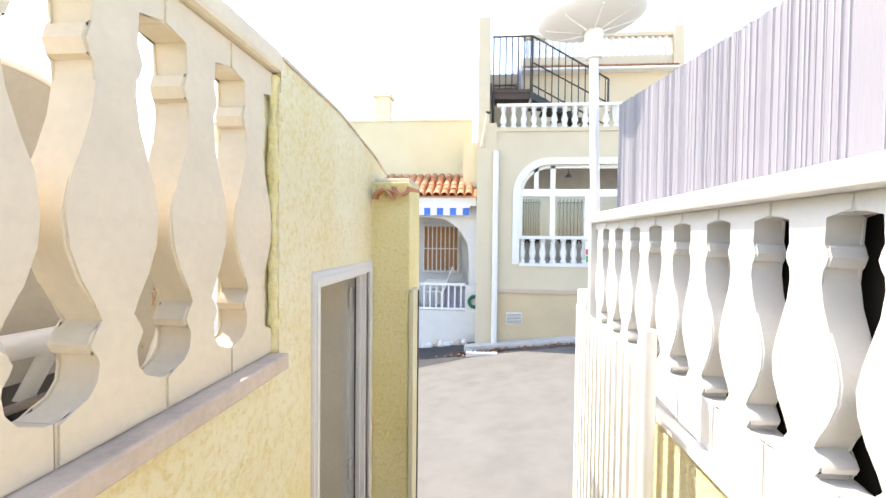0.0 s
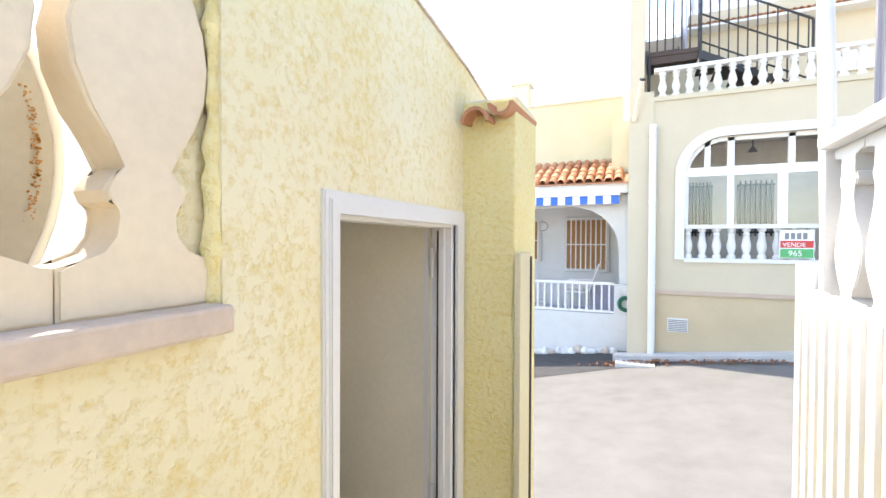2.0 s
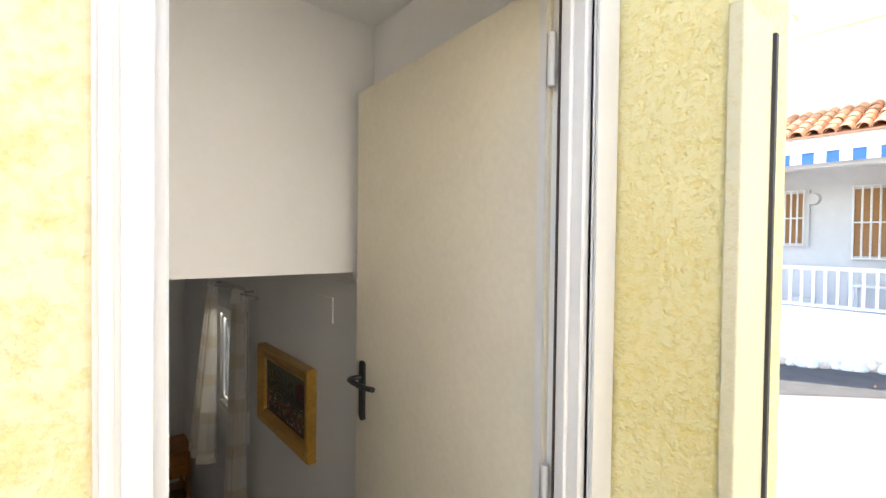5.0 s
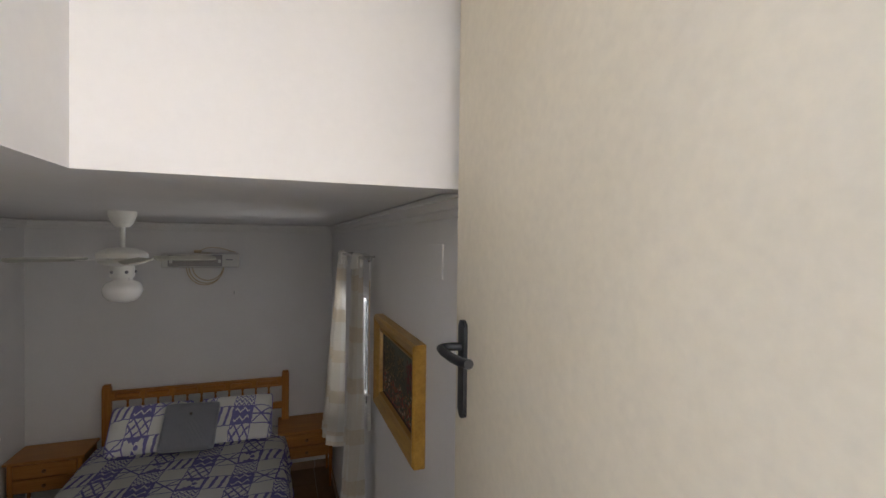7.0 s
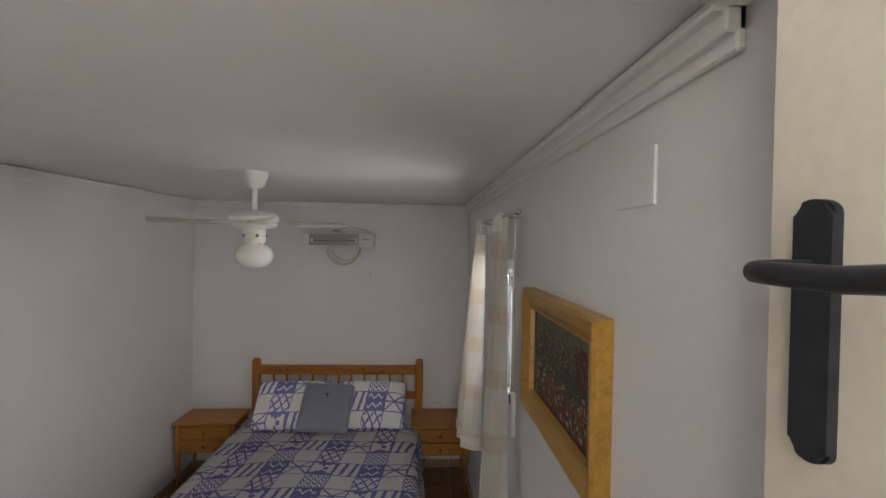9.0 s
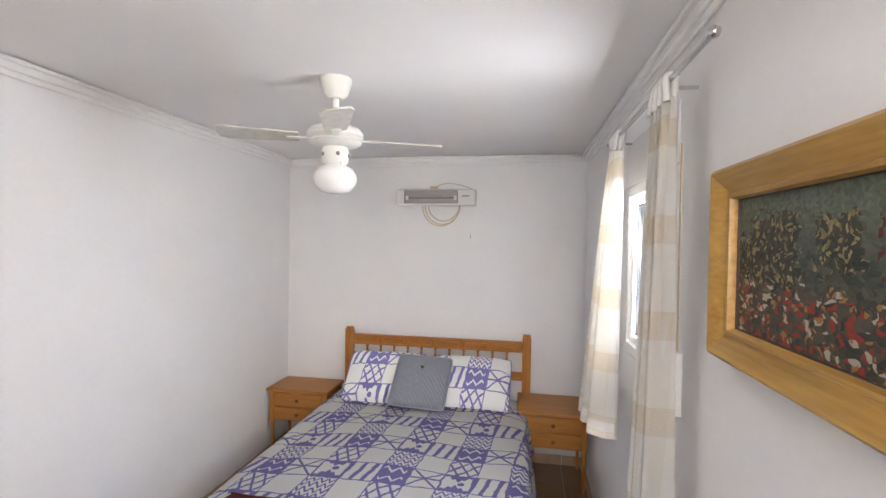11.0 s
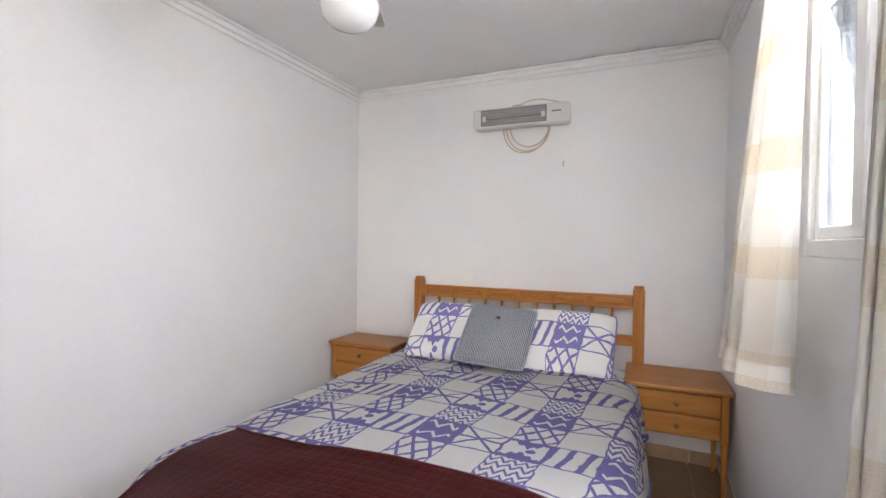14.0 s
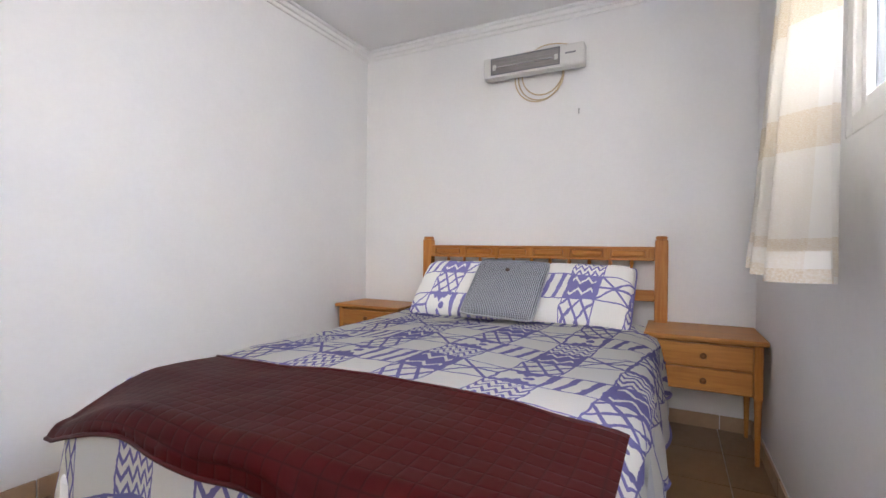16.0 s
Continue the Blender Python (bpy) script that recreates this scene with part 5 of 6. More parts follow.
def curtain(name, x0t, x1t, x0b, x1b, ztop, zbot, waves, lean, phase, label):
    root = thing(name, ((x0b + x1b) / 2, 2.03, zbot), label, "curtain", "pair of curtains")
    bm = bmesh.new()

    def place(s, t):
        """s along the width, t from top to bottom; folds deepen and drift downwards."""
        xt, xb = x0t + (x1t - x0t) * s, x0b + (x1b - x0b) * s
        k = t ** 0.7
        amp = 0.020 + 0.028 * t
        ph = waves * 2 * math.pi * s + phase + 0.9 * math.sin(2.2 * t + phase) * t
        yy = 2.06 - lean * t * (1 - s * 0.5) + amp * math.sin(ph) - 0.012 * math.sin(ph * 2.3 + 1.0) * t
        xx = xt + (xb - xt) * k + 0.012 * math.cos(ph) * t
        zz = ztop + (zbot - ztop) * t + 0.012 * t * math.sin(5 * s + phase) + 0.02 * (1 - t) ** 3 * -abs(math.sin(ph / 2))
        return Vector((xx, min(yy, YN - 0.012), zz))

    width = 0.75
    grid_sheet(bm, 96, 60, place, lambda s, t: (s * width, t * (ztop - zbot)))
    bmesh.ops.solidify(bm, geom=bm.faces[:], thickness=0.0015)
    part("cloth", bm, CURTAIN, root, smooth=80)
    hem = bmesh.new()
    grid_sheet(hem, 60, 2, lambda s, t: place(s, 0.945 + 0.055 * t) + Vector((0, -0.003, 0)), lambda s, t: (s * width, 0.05 + t * 0.02))
    part("hem", hem, CURTAIN, root, smooth=80)
    n = 4
    for k in range(n):
        s = (k + 0.5) / n
        p = place(s, 0.0)
        tb = bmesh.new()
        pipe(tb, [p + Vector((0, -0.006, -0.03)), Vector((p.x, 2.048, 2.185)), Vector((p.x, 2.05, 2.199)), Vector((p.x, 2.06, 2.203)), Vector((p.x, 2.072, 2.195)), p + Vector((0, 0.012, -0.03))], 0.011, 6)
        tb.transform(Matrix.Translation(p) @ Matrix.Diagonal((1.5, 1, 1, 1)) @ Matrix.Translation(-p))
        part("tab_loop", tb, CURTAIN, root, smooth=70)
    return root


curtain("curtain", -3.71, -3.55, -3.99, -3.62, 2.16, 0.89, 3.2, 0.06, 0.6, "cream cotton tab curtain with beige bands, drawn aside")
curtain("curtain", -3.06, -2.91, -3.08, -2.95, 2.16, 0.84, 4.2, 0.015, 2.0, "cream cotton tab curtain with beige bands, hanging in folds")

picture = thing("framed_painting", (-2.40, YN, 1.48), "dark oil painting of an old town in an ochre wooden frame", "painting")
PX, PZ0, PZ1 = (-2.78, -2.06), 1.470, 1.912
W = 0.074
for a, b, c, d in (((PX[0], PZ0), (PX[1], PZ0), (PX[1] - W, PZ0 + W), (PX[0] + W, PZ0 + W)), ((PX[0], PZ1), (PX[1], PZ1), (PX[1] - W, PZ1 - W), (PX[0] + W, PZ1 - W)),
                   ((PX[0], PZ0), (PX[0], PZ1), (PX[0] + W, PZ1 - W), (PX[0] + W, PZ0 + W)), ((PX[1], PZ0), (PX[1], PZ1), (PX[1] - W, PZ1 - W), (PX[1] - W, PZ0 + W))):
    fb = bmesh.new()
    outer0, outer1, inn1, inn0 = a, b, c, d

    def lerp(p, q, f):
        return (p[0] + (q[0] - p[0]) * f, p[1] + (q[1] - p[1]) * f)

    prof = ((0.0, 0.0), (0.0, 0.026), (0.12, 0.032), (0.3, 0.030), (0.62, 0.019), (0.8, 0.017), (0.84, 0.021), (0.95, 0.020), (1.0, 0.012), (1.0, 0.0))
    rows = []
    for f, dep in prof:
        p, q = lerp(outer0, inn0, f), lerp(outer1, inn1, f)
        rows.append((fb.verts.new((p[0], YN - 1.5 * dep, p[1])), fb.verts.new((q[0], YN - 1.5 * dep, q[1]))))
    for (p0, q0), (p1, q1) in zip(rows, rows[1:]):
        fb.faces.new((p0, q0, q1, p1))
    part("frame_side", fb, GOLDWOOD, picture, smooth=30)
cv = bmesh.new()
lay = cv.loops.layers.uv.verify()
q = [(PX[0] + W - 0.002, PZ0 + W - 0.002), (PX[1] - W + 0.002, PZ0 + W - 0.002), (PX[1] - W + 0.002, PZ1 - W + 0.002), (PX[0] + W - 0.002, PZ1 - W + 0.002)]
fc = cv.faces.new([cv.verts.new((x, YN - 0.008, z)) for x, z in q])
for lp, uvv in zip(fc.loops, ((0, 0), (1, 0), (1, 1), (0, 1))):
    lp[lay].uv = uvv
part("canvas", cv, ART, picture, "dark oil painting of old town houses and a crowd of red and white dabs")
part("slip", boxes((PX[0] + W - 0.006, YN - 0.014, PZ0 + W - 0.006, PX[0] + W + 0.002, YN - 0.004, PZ1 - W + 0.006), (PX[1] - W - 0.002, YN - 0.014, PZ0 + W - 0.006, PX[1] - W + 0.006, YN - 0.004, PZ1 - W + 0.006), (PX[0] + W + 0.002, YN - 0.014, PZ0 + W - 0.006, PX[1] - W - 0.002, YN - 0.004, PZ0 + W + 0.002), (PX[0] + W + 0.002, YN - 0.014, PZ1 - W - 0.002, PX[1] - W - 0.002, YN - 0.004, PZ1 - W + 0.006)), BROWN, picture)

# ---- bed ----
BX0, BX1, BY0, BY1, BTOP = -5.03, -3.06, 0.262, 1.69, 0.53
bed = thing("double_bed", (-4.0, 0.98, 0), "pine double bed base with turned headboard and white mattress", "bed")
for y0, y1 in ((0.247, 0.312), (1.687, 1.752)):
    pb = boxes((XF + 0.055, y0, 0.0, XF + 0.11, y1, 1.0), bevel=0.006)
    box(pb, XF + 0.058, y0 + 0.004, 1.0, XF + 0.107, y1 - 0.004, 1.02, 0.008, 3)
    part("headboard_post", pb, PINE_V, bed)
part("headboard_rail", boxes((XF + 0.06, 0.312, 0.885, XF + 0.10, 1.687, 0.962), bevel=0.004), PINE, bed)
part("headboard_rail", boxes((XF + 0.06, 0.312, 0.664, XF + 0.10, 1.687, 0.724), bevel=0.004), PINE, bed)
for k in range(6):
    y0 = 0.345 + k * 0.2235
    rp = boxes((XF + 0.10, y0 + 0.006, 0.905, XF + 0.114, y0 + 0.179, 0.943), bevel=0.012)
    part("raised_panel", rp, PINE, bed)
for z0, z1 in ((0.885, 0.898), (0.950, 0.962)):
    part("headboard_strip", boxes((XF + 0.10, 0.314, z0, XF + 0.114, 1.685, z1), bevel=0.003), PINE, bed)
for k in range(7):
    y0 = 0.345 + k * 0.2235 - 0.0385
    part("headboard_stile", boxes((XF + 0.10, max(0.314, y0), 0.898, XF + 0.114, min(1.685, y0 + 0.0385), 0.950), bevel=0.003), PINE_V, bed)
for k in range(11):
    y0 = 0.43 + k * 0.114
    part("spindle", lathe(bmesh.new(), [(0.008, 0.722), (0.012, 0.735), (0.0075, 0.745), (0.011, 0.775), (0.013, 0.80), (0.010, 0.83), (0.007, 0.855), (0.012, 0.868), (0.008, 0.888)], (XF + 0.08, y0, 0), 10), PINE_V, bed, smooth=50)
part("bed_base", boxes((BX0, BY0 + 0.02, 0.16, BX1 + 0.04, BY1 - 0.02, 0.32), bevel=0.02), SHEET, bed)
part("mattress", boxes((BX0, BY0, 0.32, BX1, BY1, 0.515), bevel=0.07), SHEET, bed)
for x in (BX0 + 0.1, BX1 - 0.12):
    for y in (BY0 + 0.1, BY1 - 0.1):
        part("leg", rods([((x, y, 0), (x, y, 0.17), 0.025)], 10), PINE_V, bed)


def over_bed(u, v, lift, x0, x1, drop):
    """Cloth laid over the bed: u runs along it, v across it in cloth metres from the middle line; past the edge it hangs."""
    half, r = (BY1 - BY0) / 2 + 0.012, 0.055
    yc = (BY0 + BY1) / 2
    x = x0 + (x1 - x0) * u
    d, sgn = abs(v), 1 if v >= 0 else -1
    crown = 0.018 * (1 - min(1, (d / half) ** 2))
    # the foot corner by the long wall sinks
    lift -= 0.12 * max(0, min(1, 1 - (v + 0.64) / 0.45)) ** 2 * max(0, min(1, (x + 3.25) / 0.27)) ** 1.4
    wr = 0.010 * noise.noise(Vector((x * 2.6, v * 3.1, 0.3))) + 0.005 * noise.noise(Vector((x * 7, v * 6, 2.0)))
    if d < half - r:
        return Vector((x, yc + v, 0.525 + lift + crown + wr))
    s = d - (half - r)
    if s < r * math.pi / 2:
        a = s / r
        return Vector((x, yc + sgn * (half - r + (r + lift) * math.sin(a)), 0.525 + lift - r + r * math.cos(a) + wr * (1 - a / 2)))
    h = s - r * math.pi / 2
    fold = 0.022 * math.sin(x * 17 + 2 * math.sin(x * 5)) * min(1, h / 0.12)
    return Vector((x + 0.02 * math.sin(x * 9) * h, yc + sgn * (half + lift + 0.004 + fold + 0.10 * h), 0.525 + lift - r - h * 0.97))


duvet = thing("duvet", (-4.0, 0.98, 0.53), "off-white duvet printed with violet geometric patchwork, spread over the bed", "duvet")
SPAN = 1.0


def duvet_place(s, t):
    """Spread to the foot, where it turns down over the end."""
    v = (t * 2 - 1) * SPAN
    u = s * 2.32
    flat = 1.91
    p = over_bed(min(1.0, u / flat), v, 0.022, -4.98, -4.98 + flat, 0.3)
    if abs(v) < 0.64:
        p.z += 0.010 * math.sin(s * 9.5 + 1) * math.sin(t * 11) + 0.015 * max(0, 1 - abs(s - 0.08) / 0.08)
    if v < -0.66:
        p.y = max(p.y, BY0 - 0.16)
    k = u - flat
    if k > 0:
        r = 0.05
        drop = r * (1 - math.cos(min(k / r, math.pi / 2))) + max(0, k - r * math.pi / 2)
        p.x += r * math.sin(min(k / r, math.pi / 2)) + 0.015 * math.sin(t * 34) * min(1, k / 0.1)
        p.z = max(0.06, p.z - drop)
    return p


bmd = grid_sheet(bmesh.new(), 160, 110, duvet_place, lambda s, t: (t * SPAN * 2, s * 2.32))
bmesh.ops.solidify(bmd, geom=bmd.faces[:], thickness=0.012)
part("cover", bmd, DUVET, duvet, smooth=80)
part("hem", pipe(bmesh.new(), [duvet_place(k / 80, 1.0) for k in range(81)], 0.007, 6), DUVET, duvet, smooth=70)
part("hem", pipe(bmesh.new(), [duvet_place(1.0, k / 60) for k in range(61)], 0.007, 6), DUVET, duvet, smooth=70)
sheet = thing("bed_sheet", (-4.4, 1.72, 0.3), "white and grey bed sheet hanging below the duvet edge", "sheet")
shm = grid_sheet(bmesh.new(), 60, 16, lambda s, t: Vector((-5.0 + 2.05 * s, 1.735 + 0.012 * math.sin(s * 30) * t + 0.02 * t, 0.44 - (0.26 + 0.05 * math.sin(s * 14)) * t)), lambda s, t: (s, t))
bmesh.ops.solidify(shm, geom=shm.faces[:], thickness=0.003)
part("sheet_side", shm, SHEET, sheet, smooth=80)

throw = thing("bed_throw", (-3.2, 0.98, 0.56), "burgundy quilted satin throw across the foot of the bed", "throw")


def throw_place(s, t):
    """Lies over the foot end, hangs down both sides and over the end."""
    u = s * (0.48 + 0.055 * min(1, t / 0.45))
    v = -0.60 + t * 1.305 - 0.07 * (1 - t) ** 2 * u / 0.445
    flat = 0.415
    edge = (0.02 * math.sin(t * 8) + 0.015 * math.sin(t * 3 + 1)) * max(0, 1 - u / flat)
    if u < flat:
        p = over_bed(0, v, 0.036, -3.45 + u + edge, 0, 0.3)
        return p
    r = 0.05
    k = u - flat
    p = over_bed(0, v, 0.036, -3.45 + flat + edge, 0, 0.3)
    if k < r * math.pi / 2:
        a = k / r
        p.x += r * math.sin(a)
        p.z -= r * (1 - math.cos(a))
    else:
        p.x += r + 0.008 * math.sin(t * 21)
        p.z -= min(r + (k - r * math.pi / 2), max(0.02, p.z - 0.05))
    return p


bmt = grid_sheet(bmesh.new(), 70, 110, throw_place, lambda s, t: (s * 0.535, t * 1.305))
bmesh.ops.solidify(bmt, geom=bmt.faces[:], thickness=0.010)
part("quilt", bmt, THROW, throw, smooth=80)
part("binding", pipe(bmesh.new(), [throw_place(0.0, k / 80) for k in range(81)], 0.006, 6), THROW, throw, smooth=70)
part("binding", pipe(bmesh.new(), [throw_place(1.0, k / 80) for k in range(81)], 0.006, 6), THROW, throw, smooth=70)


def pillow(name, at, w, h, d, rot, material, label, button=False, print_at=(0.5, 0.5)):
    """A soft cushion, w wide, h high, d thick, stood at the pose at with the turn rot."""
    root = new(name)
    root.matrix_basis = Matrix.Translation(at)
    tagged(root, label, "pillow" if not button else "cushion", "pillows on the bed")
    m = Matrix.Translation(at) @ Euler([radians(a) for a in rot]).to_matrix().to_4x4()

    def face(sign):
        def place(s, t):
            a, b = s * 2 - 1, t * 2 - 1
            pinch = 1 - 0.02 * (1 - abs(a) ** 3) * abs(b) ** 4 - 0.0
            pinch2 = 1 - 0.03 * (1 - abs(b) ** 3) * abs(a) ** 4
            th = max(0.0, (1 - a ** 4) * (1 - b ** 4)) ** 0.55 * d / 2
            n = noise.noise(Vector((a * 2.2 + at[1] * 9, b * 2.2, sign)))
            a, b = a * (1 - 0.05 * b ** 6), b * (1 - 0.05 * a ** 6)
            return m @ Vector((a * w / 2 * pinch2, sign * (th + 0.012 * n * th / d * 2), b * h / 2 * pinch))
        return place

    bm = bmesh.new()
    grid_sheet(bm, 32, 26, face(-1), lambda s, t: (1.424 + (s - print_at[0]) * w, 0.911 - (t - print_at[1]) * h))
    grid_sheet(bm, 32, 26, face(1), lambda s, t: (s * w, t * h))
    bmesh.ops.remove_doubles(bm, verts=bm.verts, dist=0.0008)
    part("cushion_cover" if button else "pillow_case", bm, material, root, smooth=80)
    pp = bmesh.new()
    loop = []
    for k in range(65):
        e = (k / 64) * 4
        i, f = int(e) % 4, e - int(e)
        a, b = ((f * 2 - 1, -1), (1, f * 2 - 1), (1 - f * 2, 1), (-1, 1 - f * 2))[i]
        loop.append(face(1)((a + 1) / 2, (b + 1) / 2))
    pipe(pp, loop, 0.005, 6)
    part("piping", pp, material, root, smooth=70)
    if button:
        flap = bmesh.new()
        grid_sheet(flap, 24, 6, lambda s, t: face(-1)(0.02 + 0.96 * s, 0.97 - 0.24 * t - 0.05 * t * (1 - abs(s * 2 - 1))) + Vector((0.004, 0, 0)), lambda s, t: (s * w, t * 0.1 + 0.5))
        part("flap", flap, material, root, smooth=80)
        bt = bmesh.new()
        c = face(-1)(0.5, 0.71)
        rod(bt, c + Vector((0.002, 0, 0.001)), c + Vector((0.012, 0, 0.003)), 0.012, 0.010, 12)
        part("button", bt, BROWN, root, "small brown button")
    return root


pillow("pillow", (-4.86, 0.665, 0.695), 0.61, 0.44, 0.17, (-46, 0, 93), DUVET, "pillow in a violet patchwork print case leaning on the headboard", print_at=(0.385, 0.85))
pillow("pillow", (-4.86, 1.31, 0.695), 0.60, 0.44, 0.17, (-46, 0, 88), DUVET, "pillow in a violet patchwork print case leaning on the headboard", print_at=(0.57, 0.5))
pillow("cushion", (-4.71, 0.975, 0.735), 0.41, 0.41, 0.09, (-46, 2, 89), TICKING, "grey striped square cushion with a flap and button", True)

# ---- bedside tables ----
def bedside(y0, y1, xf, label):
    xb, zt = XF + 0.03, 0.555
    root = thing("bedside_table", (xb, (y0 + y1) / 2, 0), label, "bedside table", "pair of bedside tables")
    part("top", boxes((xb, y0, zt - 0.022, xf, y1, zt), bevel=0.006), OAK, root)
    part("body", boxes((xb + 0.01, y0 + 0.025, 0.30, xf - 0.04, y1 - 0.025, zt - 0.022)), OAK, root)
    for x0 in (xb + 0.012, xf - 0.06):
        for yy in (y0 + 0.018, y1 - 0.052):
            lg = bmesh.new()
            box(lg, x0, yy, 0.29, x0 + 0.036, yy + 0.034, zt - 0.022, 0.003, 1)
            rod(lg, (x0 + 0.018, yy + 0.017, 0.0), (x0 + 0.018, yy + 0.017, 0.292), 0.009, 0.016, 10)
            part("leg", lg, PINE_V, root, smooth=40)
    for z0, z1 in ((0.418, 0.520), (0.305, 0.408)):
        dr = part("drawer", boxes((xf - 0.04, y0 + 0.056, z0, xf - 0.018, y1 - 0.056, z1), bevel=0.005), OAK, root)
        kn = bmesh.new()
        yc, zc = (y0 + y1) / 2, (z0 + z1) / 2
        lathe(kn, [(0.006, 0.0), (0.006, 0.008), (0.013, 0.014), (0.014, 0.02), (0.010, 0.026), (0.002, 0.028)], (0, 0, 0), 14)
        kn.transform(Matrix.Translation((xf - 0.018, yc, zc)) @ pose(0, 0, 0, 0, 90, 0))
        part("knob", kn, KNOB, dr, "darker turned wooden knob", 50)
    return root


bedside(1.655, 2.150, -4.755, "orange-brown wooden bedside table with two drawers")
bedside(-0.300, 0.215, -4.83, "orange-brown wooden bedside table with two drawers")

# ---- heater on the wall ----
heat = thing("infrared_heater", (XF, 1.0, 2.08), "grey-white infrared wall heater with looped beige cable", "heater")
HX = XF + 0.045
hb = boxes((HX, 0.685, 2.018, HX + 0.085, 1.308, 2.145), bevel=0.012)
part("housing", hb, PLASTIC, heat)
part("reflector", boxes((HX + 0.083, 0.745, 2.036, HX + 0.0875, 1.165, 2.128)), ELEMENT, heat, "ribbed metal reflector behind the lamp tube")
part("reflector_frame", boxes((HX + 0.083, 0.740, 2.031, HX + 0.092, 0.745, 2.133), (HX + 0.083, 1.165, 2.031, HX + 0.092, 1.170, 2.133), (HX + 0.083, 0.745, 2.031, HX + 0.092, 1.165, 2.036), (HX + 0.083, 0.745, 2.128, HX + 0.092, 1.165, 2.133)), GREYINK, heat)
part("tube", rods([((HX + 0.091, 0.775, 2.075), (HX + 0.091, 1.14, 2.075), 0.005)], 10), STEEL, heat, "grey lamp tube")
for y0 in (0.752, 1.138):
    part("tube_holder", boxes((HX + 0.086, y0, 2.060, HX + 0.094, y0 + 0.022, 2.092), bevel=0.002), PLASTIC, heat)
part("badge", boxes((HX + 0.085, 1.20, 2.085, HX + 0.0862, 1.26, 2.094)), GREYINK, heat)
part("bracket", boxes((XF, 0.9, 2.06, HX, 0.94, 2.10), (XF, 1.1, 2.06, HX, 1.14, 2.10)), STEEL, heat)
for k, (r, dz, dy) in enumerate(((0.150, 0.0, 0.0), (0.135, 0.012, 0.012), (0.157, -0.006, -0.01))):
    loop = [(XF + 0.03 + 0.008 * k, 1.03 + dy + r * math.cos(a) * 0.95, 2.02 + dz + r * math.sin(a) * (1.0 if math.sin(a) < 0 else 0.85)) for a in (2 * math.pi * j / 36 for j in range(37))]
    part("cable", pipe(bmesh.new(), loop, 0.0042, 6), CORD, heat, smooth=70)
part("cable", pipe(bmesh.new(), [(XF + 0.04, 0.97 + 0.30 * j / 14, 2.155 + 0.045 * math.sin(math.pi * (j / 14) ** 0.7)) for j in range(15)], 0.0035, 6), CORD, heat, smooth=70)
part("plug", boxes((XF + 0.03, 0.93, 2.15, XF + 0.06, 0.99, 2.175), bevel=0.006), CORD, heat)
hook = lone("wall_hook", rods([((XF, 1.26, 1.79), (XF + 0.012, 1.26, 1.79), 0.004), ((XF + 0.012, 1.26, 1.79), (XF + 0.012, 1.26, 1.76), 0.003)], 8), STEEL, "small metal hook in the wall below the heater", "hook")

# ---- ceiling fan ----
FX, FYC = -3.417, 0.868
fan = thing("ceiling_fan", (FX, FYC, ZC), "white ceiling fan with pale cane blades and an opal globe lamp", "ceiling fan")
part("canopy", lathe(bmesh.new(), [(0.067, ZC), (0.065, ZC - 0.02), (0.050, ZC - 0.065), (0.03, ZC - 0.085), (0.01, ZC - 0.086)], (FX, FYC, 0), 24), FAN_PAINT, fan, smooth=40)
part("down_rod", rods([((FX, FYC, ZC - 0.08), (FX, FYC, 2.215), 0.013)], 14), FAN_PAINT, fan, smooth=40)
part("motor", lathe(bmesh.new(), [(0.02, 2.225), (0.06, 2.222), (0.105, 2.205), (0.118, 2.19), (0.118, 2.172), (0.10, 2.16), (0.112, 2.150), (0.10, 2.138), (0.055, 2.128), (0.02, 2.128)], (FX, FYC, 0), 32), FAN_PAINT, fan, smooth=40)
part("switch_cup", lathe(bmesh.new(), [(0.05, 2.13), (0.056, 2.115), (0.056, 2.07), (0.044, 2.055), (0.02, 2.054)], (FX, FYC, 0), 24), FAN_PAINT, fan, smooth=40)
for a in (0.6, 1.8, 3.0, 4.4, 5.6):
    vh = bmesh.new()
    c = Vector((FX + 0.0565 * math.cos(a), FYC + 0.0565 * math.sin(a), 2.095))
    bmesh.ops.create_uvsphere(vh, u_segments=8, v_segments=6, radius=0.009)
    vh.transform(Matrix.Translation(c))
    part("vent_hole", vh, GREYINK, fan)
part("globe", lathe(bmesh.new(), [(0.044, 2.058), (0.046, 2.05), (0.078, 2.035), (0.091, 2.01), (0.093, 1.99), (0.083, 1.962), (0.062, 1.94), (0.03, 1.931), (0.005, 1.93)], (FX, FYC, 0), 32), OPAL, fan, "opal glass globe shade", 60)
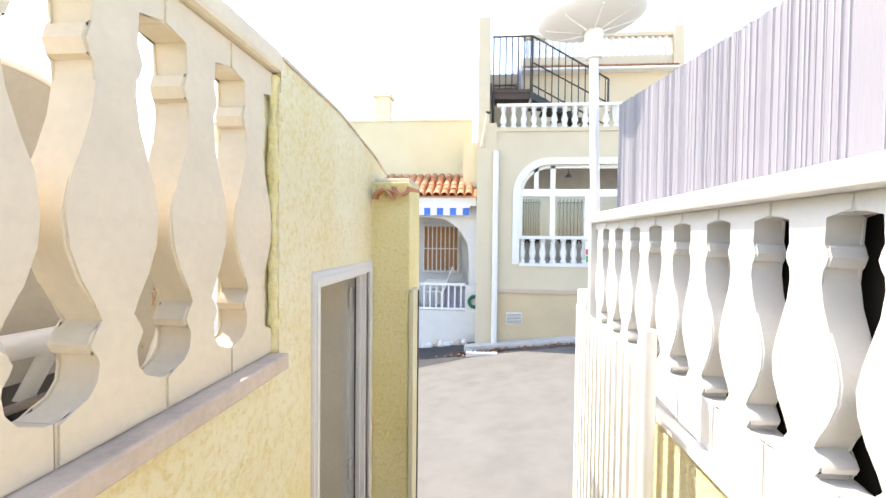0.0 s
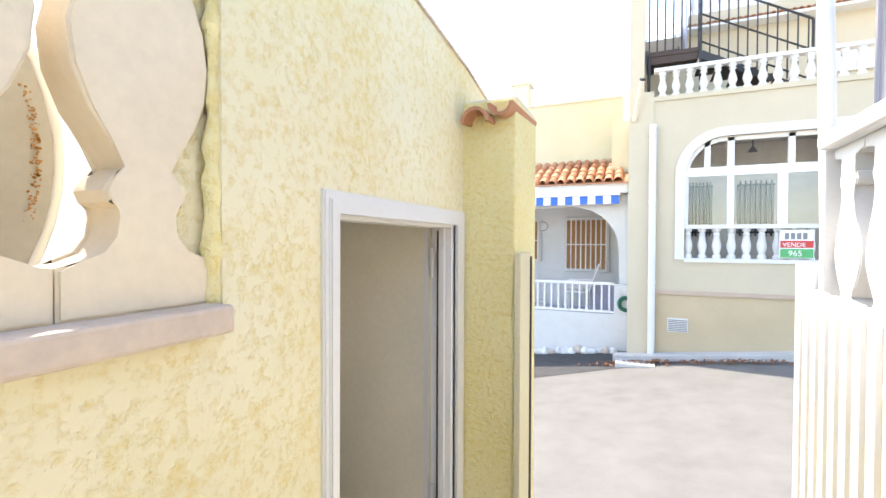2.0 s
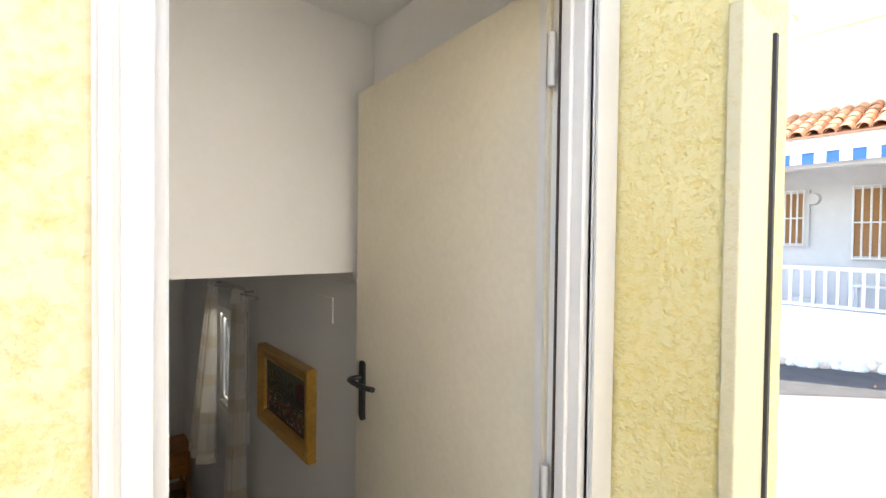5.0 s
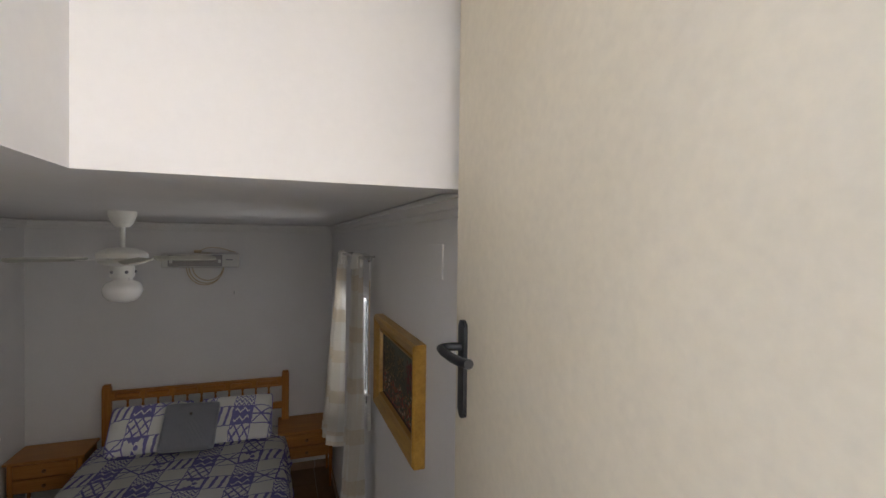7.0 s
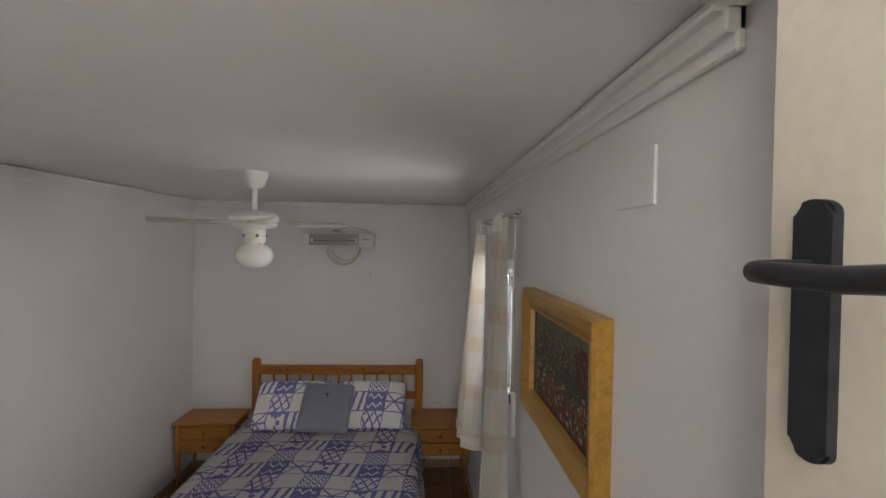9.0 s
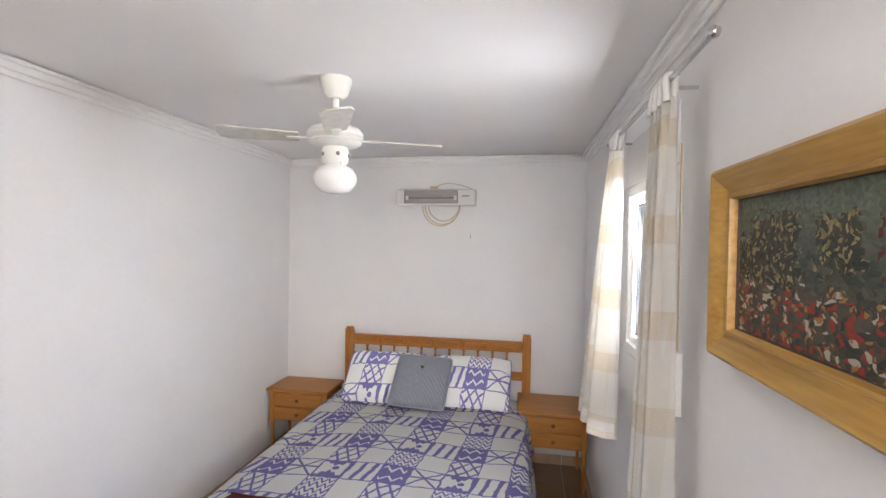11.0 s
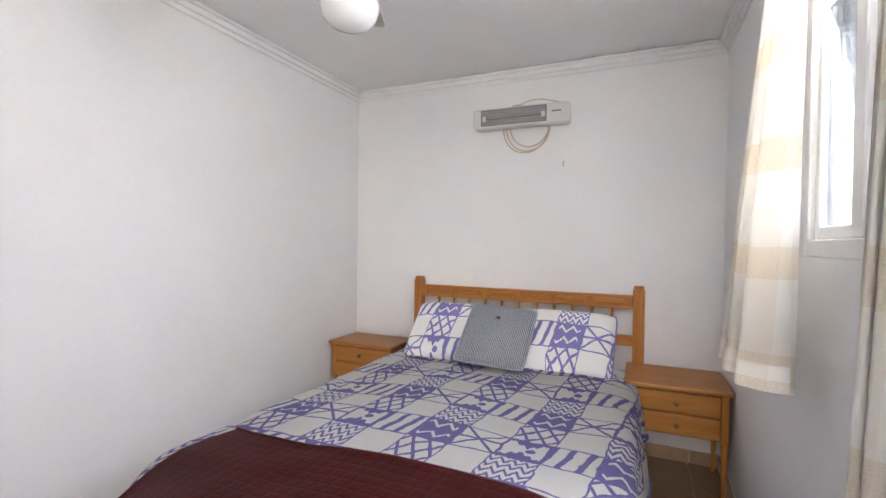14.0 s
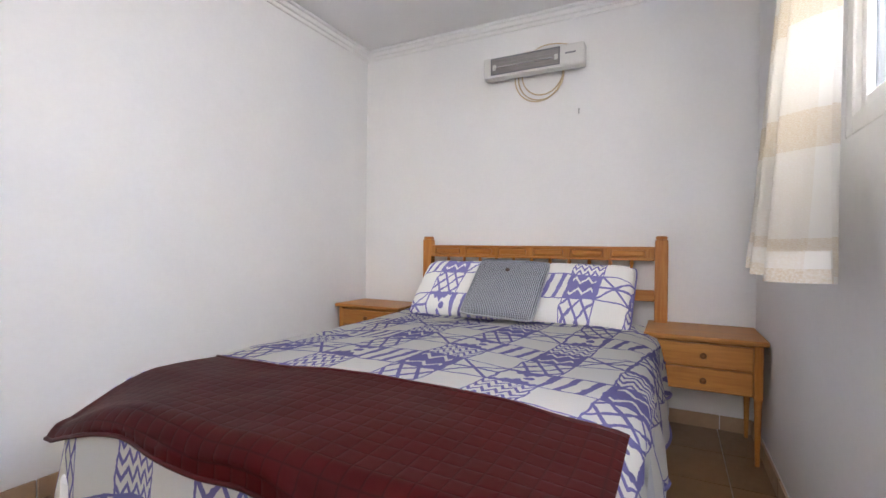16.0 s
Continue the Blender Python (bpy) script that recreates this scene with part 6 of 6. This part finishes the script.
for k in range(4):
    a = radians(24 + 90 * k)
    d, n = Vector((math.cos(a), math.sin(a), 0)), Vector((-math.sin(a), math.cos(a), 0))
    c = Vector((FX, FYC, 2.158))
    ir = bmesh.new()
    slab(ir, [(0.09, -0.012), (0.20, -0.02), (0.20, 0.02), (0.09, 0.012)], lambda u, v, w: c + d * u + n * v + Vector((0, 0, w)), 0.004)
    part("blade_iron", ir, FAN_PAINT, fan)
    bl = bmesh.new()
    o = [(0.15, -0.042), (0.28, -0.052), (0.43, -0.058), (0.46, -0.045), (0.468, 0.0), (0.46, 0.045), (0.43, 0.058), (0.28, 0.052), (0.15, 0.042)]
    slab(bl, o, lambda u, v, w: c + d * u + n * v * 0.98 + Vector((0, 0, w + 0.004 + v * 0.2)), 0.006)
    part("blade", bl, CANE, fan, "pale cane blade")
for a, ln in ((0.9, 0.10), (2.6, 0.06)):
    ch = bmesh.new()
    p = (FX + 0.05 * math.cos(a), FYC + 0.05 * math.sin(a), 2.065)
    rod(ch, p, (p[0], p[1], p[2] - ln), 0.0015, seg=5)
    part("pull_chain", ch, STEEL, fan)

# ---- floor tiles and skirting ----
TS, GAP = 0.33, 0.006
floor_ob = bpy.data.objects["floor"]
tb = boxes((GAP / 2, GAP / 2, -0.012, TS - GAP / 2, TS - GAP / 2, 0.0), bevel=0.0)
tile_me = mesh("tile", tb, FLOOR_TILE)
x = XF
while x < XI - 0.3:
    y = YS
    while y < YN - 0.02:
        ob = new("tile", tile_me)
        ob.parent = floor_ob
        ob.location = (x, y, 0)
        ob.scale = (1, min(1, (YN - y) / TS), 1)
        y += TS
    x += TS
skirt_root = setting("baseboard", boxes((XF, YS, 0, XF + 0.006, YN, 0.07), (XF + 0.006, YS, 0, XI - 0.02, YS + 0.006, 0.07), (XF + 0.006, YN - 0.006, 0, -2.21, YN, 0.07)), WHITE, "mortar line behind the tiled skirting")
sk = mesh("tile", boxes((0, 0.003, 0, 0.010, TS - 0.003, 0.075), bevel=0.002), SKIRT_TILE)
for k in range(7):
    ob = new("tile", sk)
    ob.parent = skirt_root
    ob.location = (XF + 0.006, YS + 0.01 + k * TS, 0)
    ob.scale = (1, 1, 1)
ob = new("tile", sk)
ob.parent = skirt_root
ob.location = (XF + 0.006, YS + 0.01 + 7 * TS, 0)
ob.scale = (1, 0.43, 1)
for side, yy, n in ((1, YS + 0.006, 13), (-1, YN - 0.006, 9)):
    for k in range(n):
        ob = new("tile", sk)
        ob.parent = skirt_root
        ob.matrix_basis = pose(XF + 0.02 + k * TS + (TS if side > 0 else 0), yy, 0, 0, 0, 90) if side > 0 else pose(XF + 0.02 + k * TS, yy, 0, 0, 0, -90)
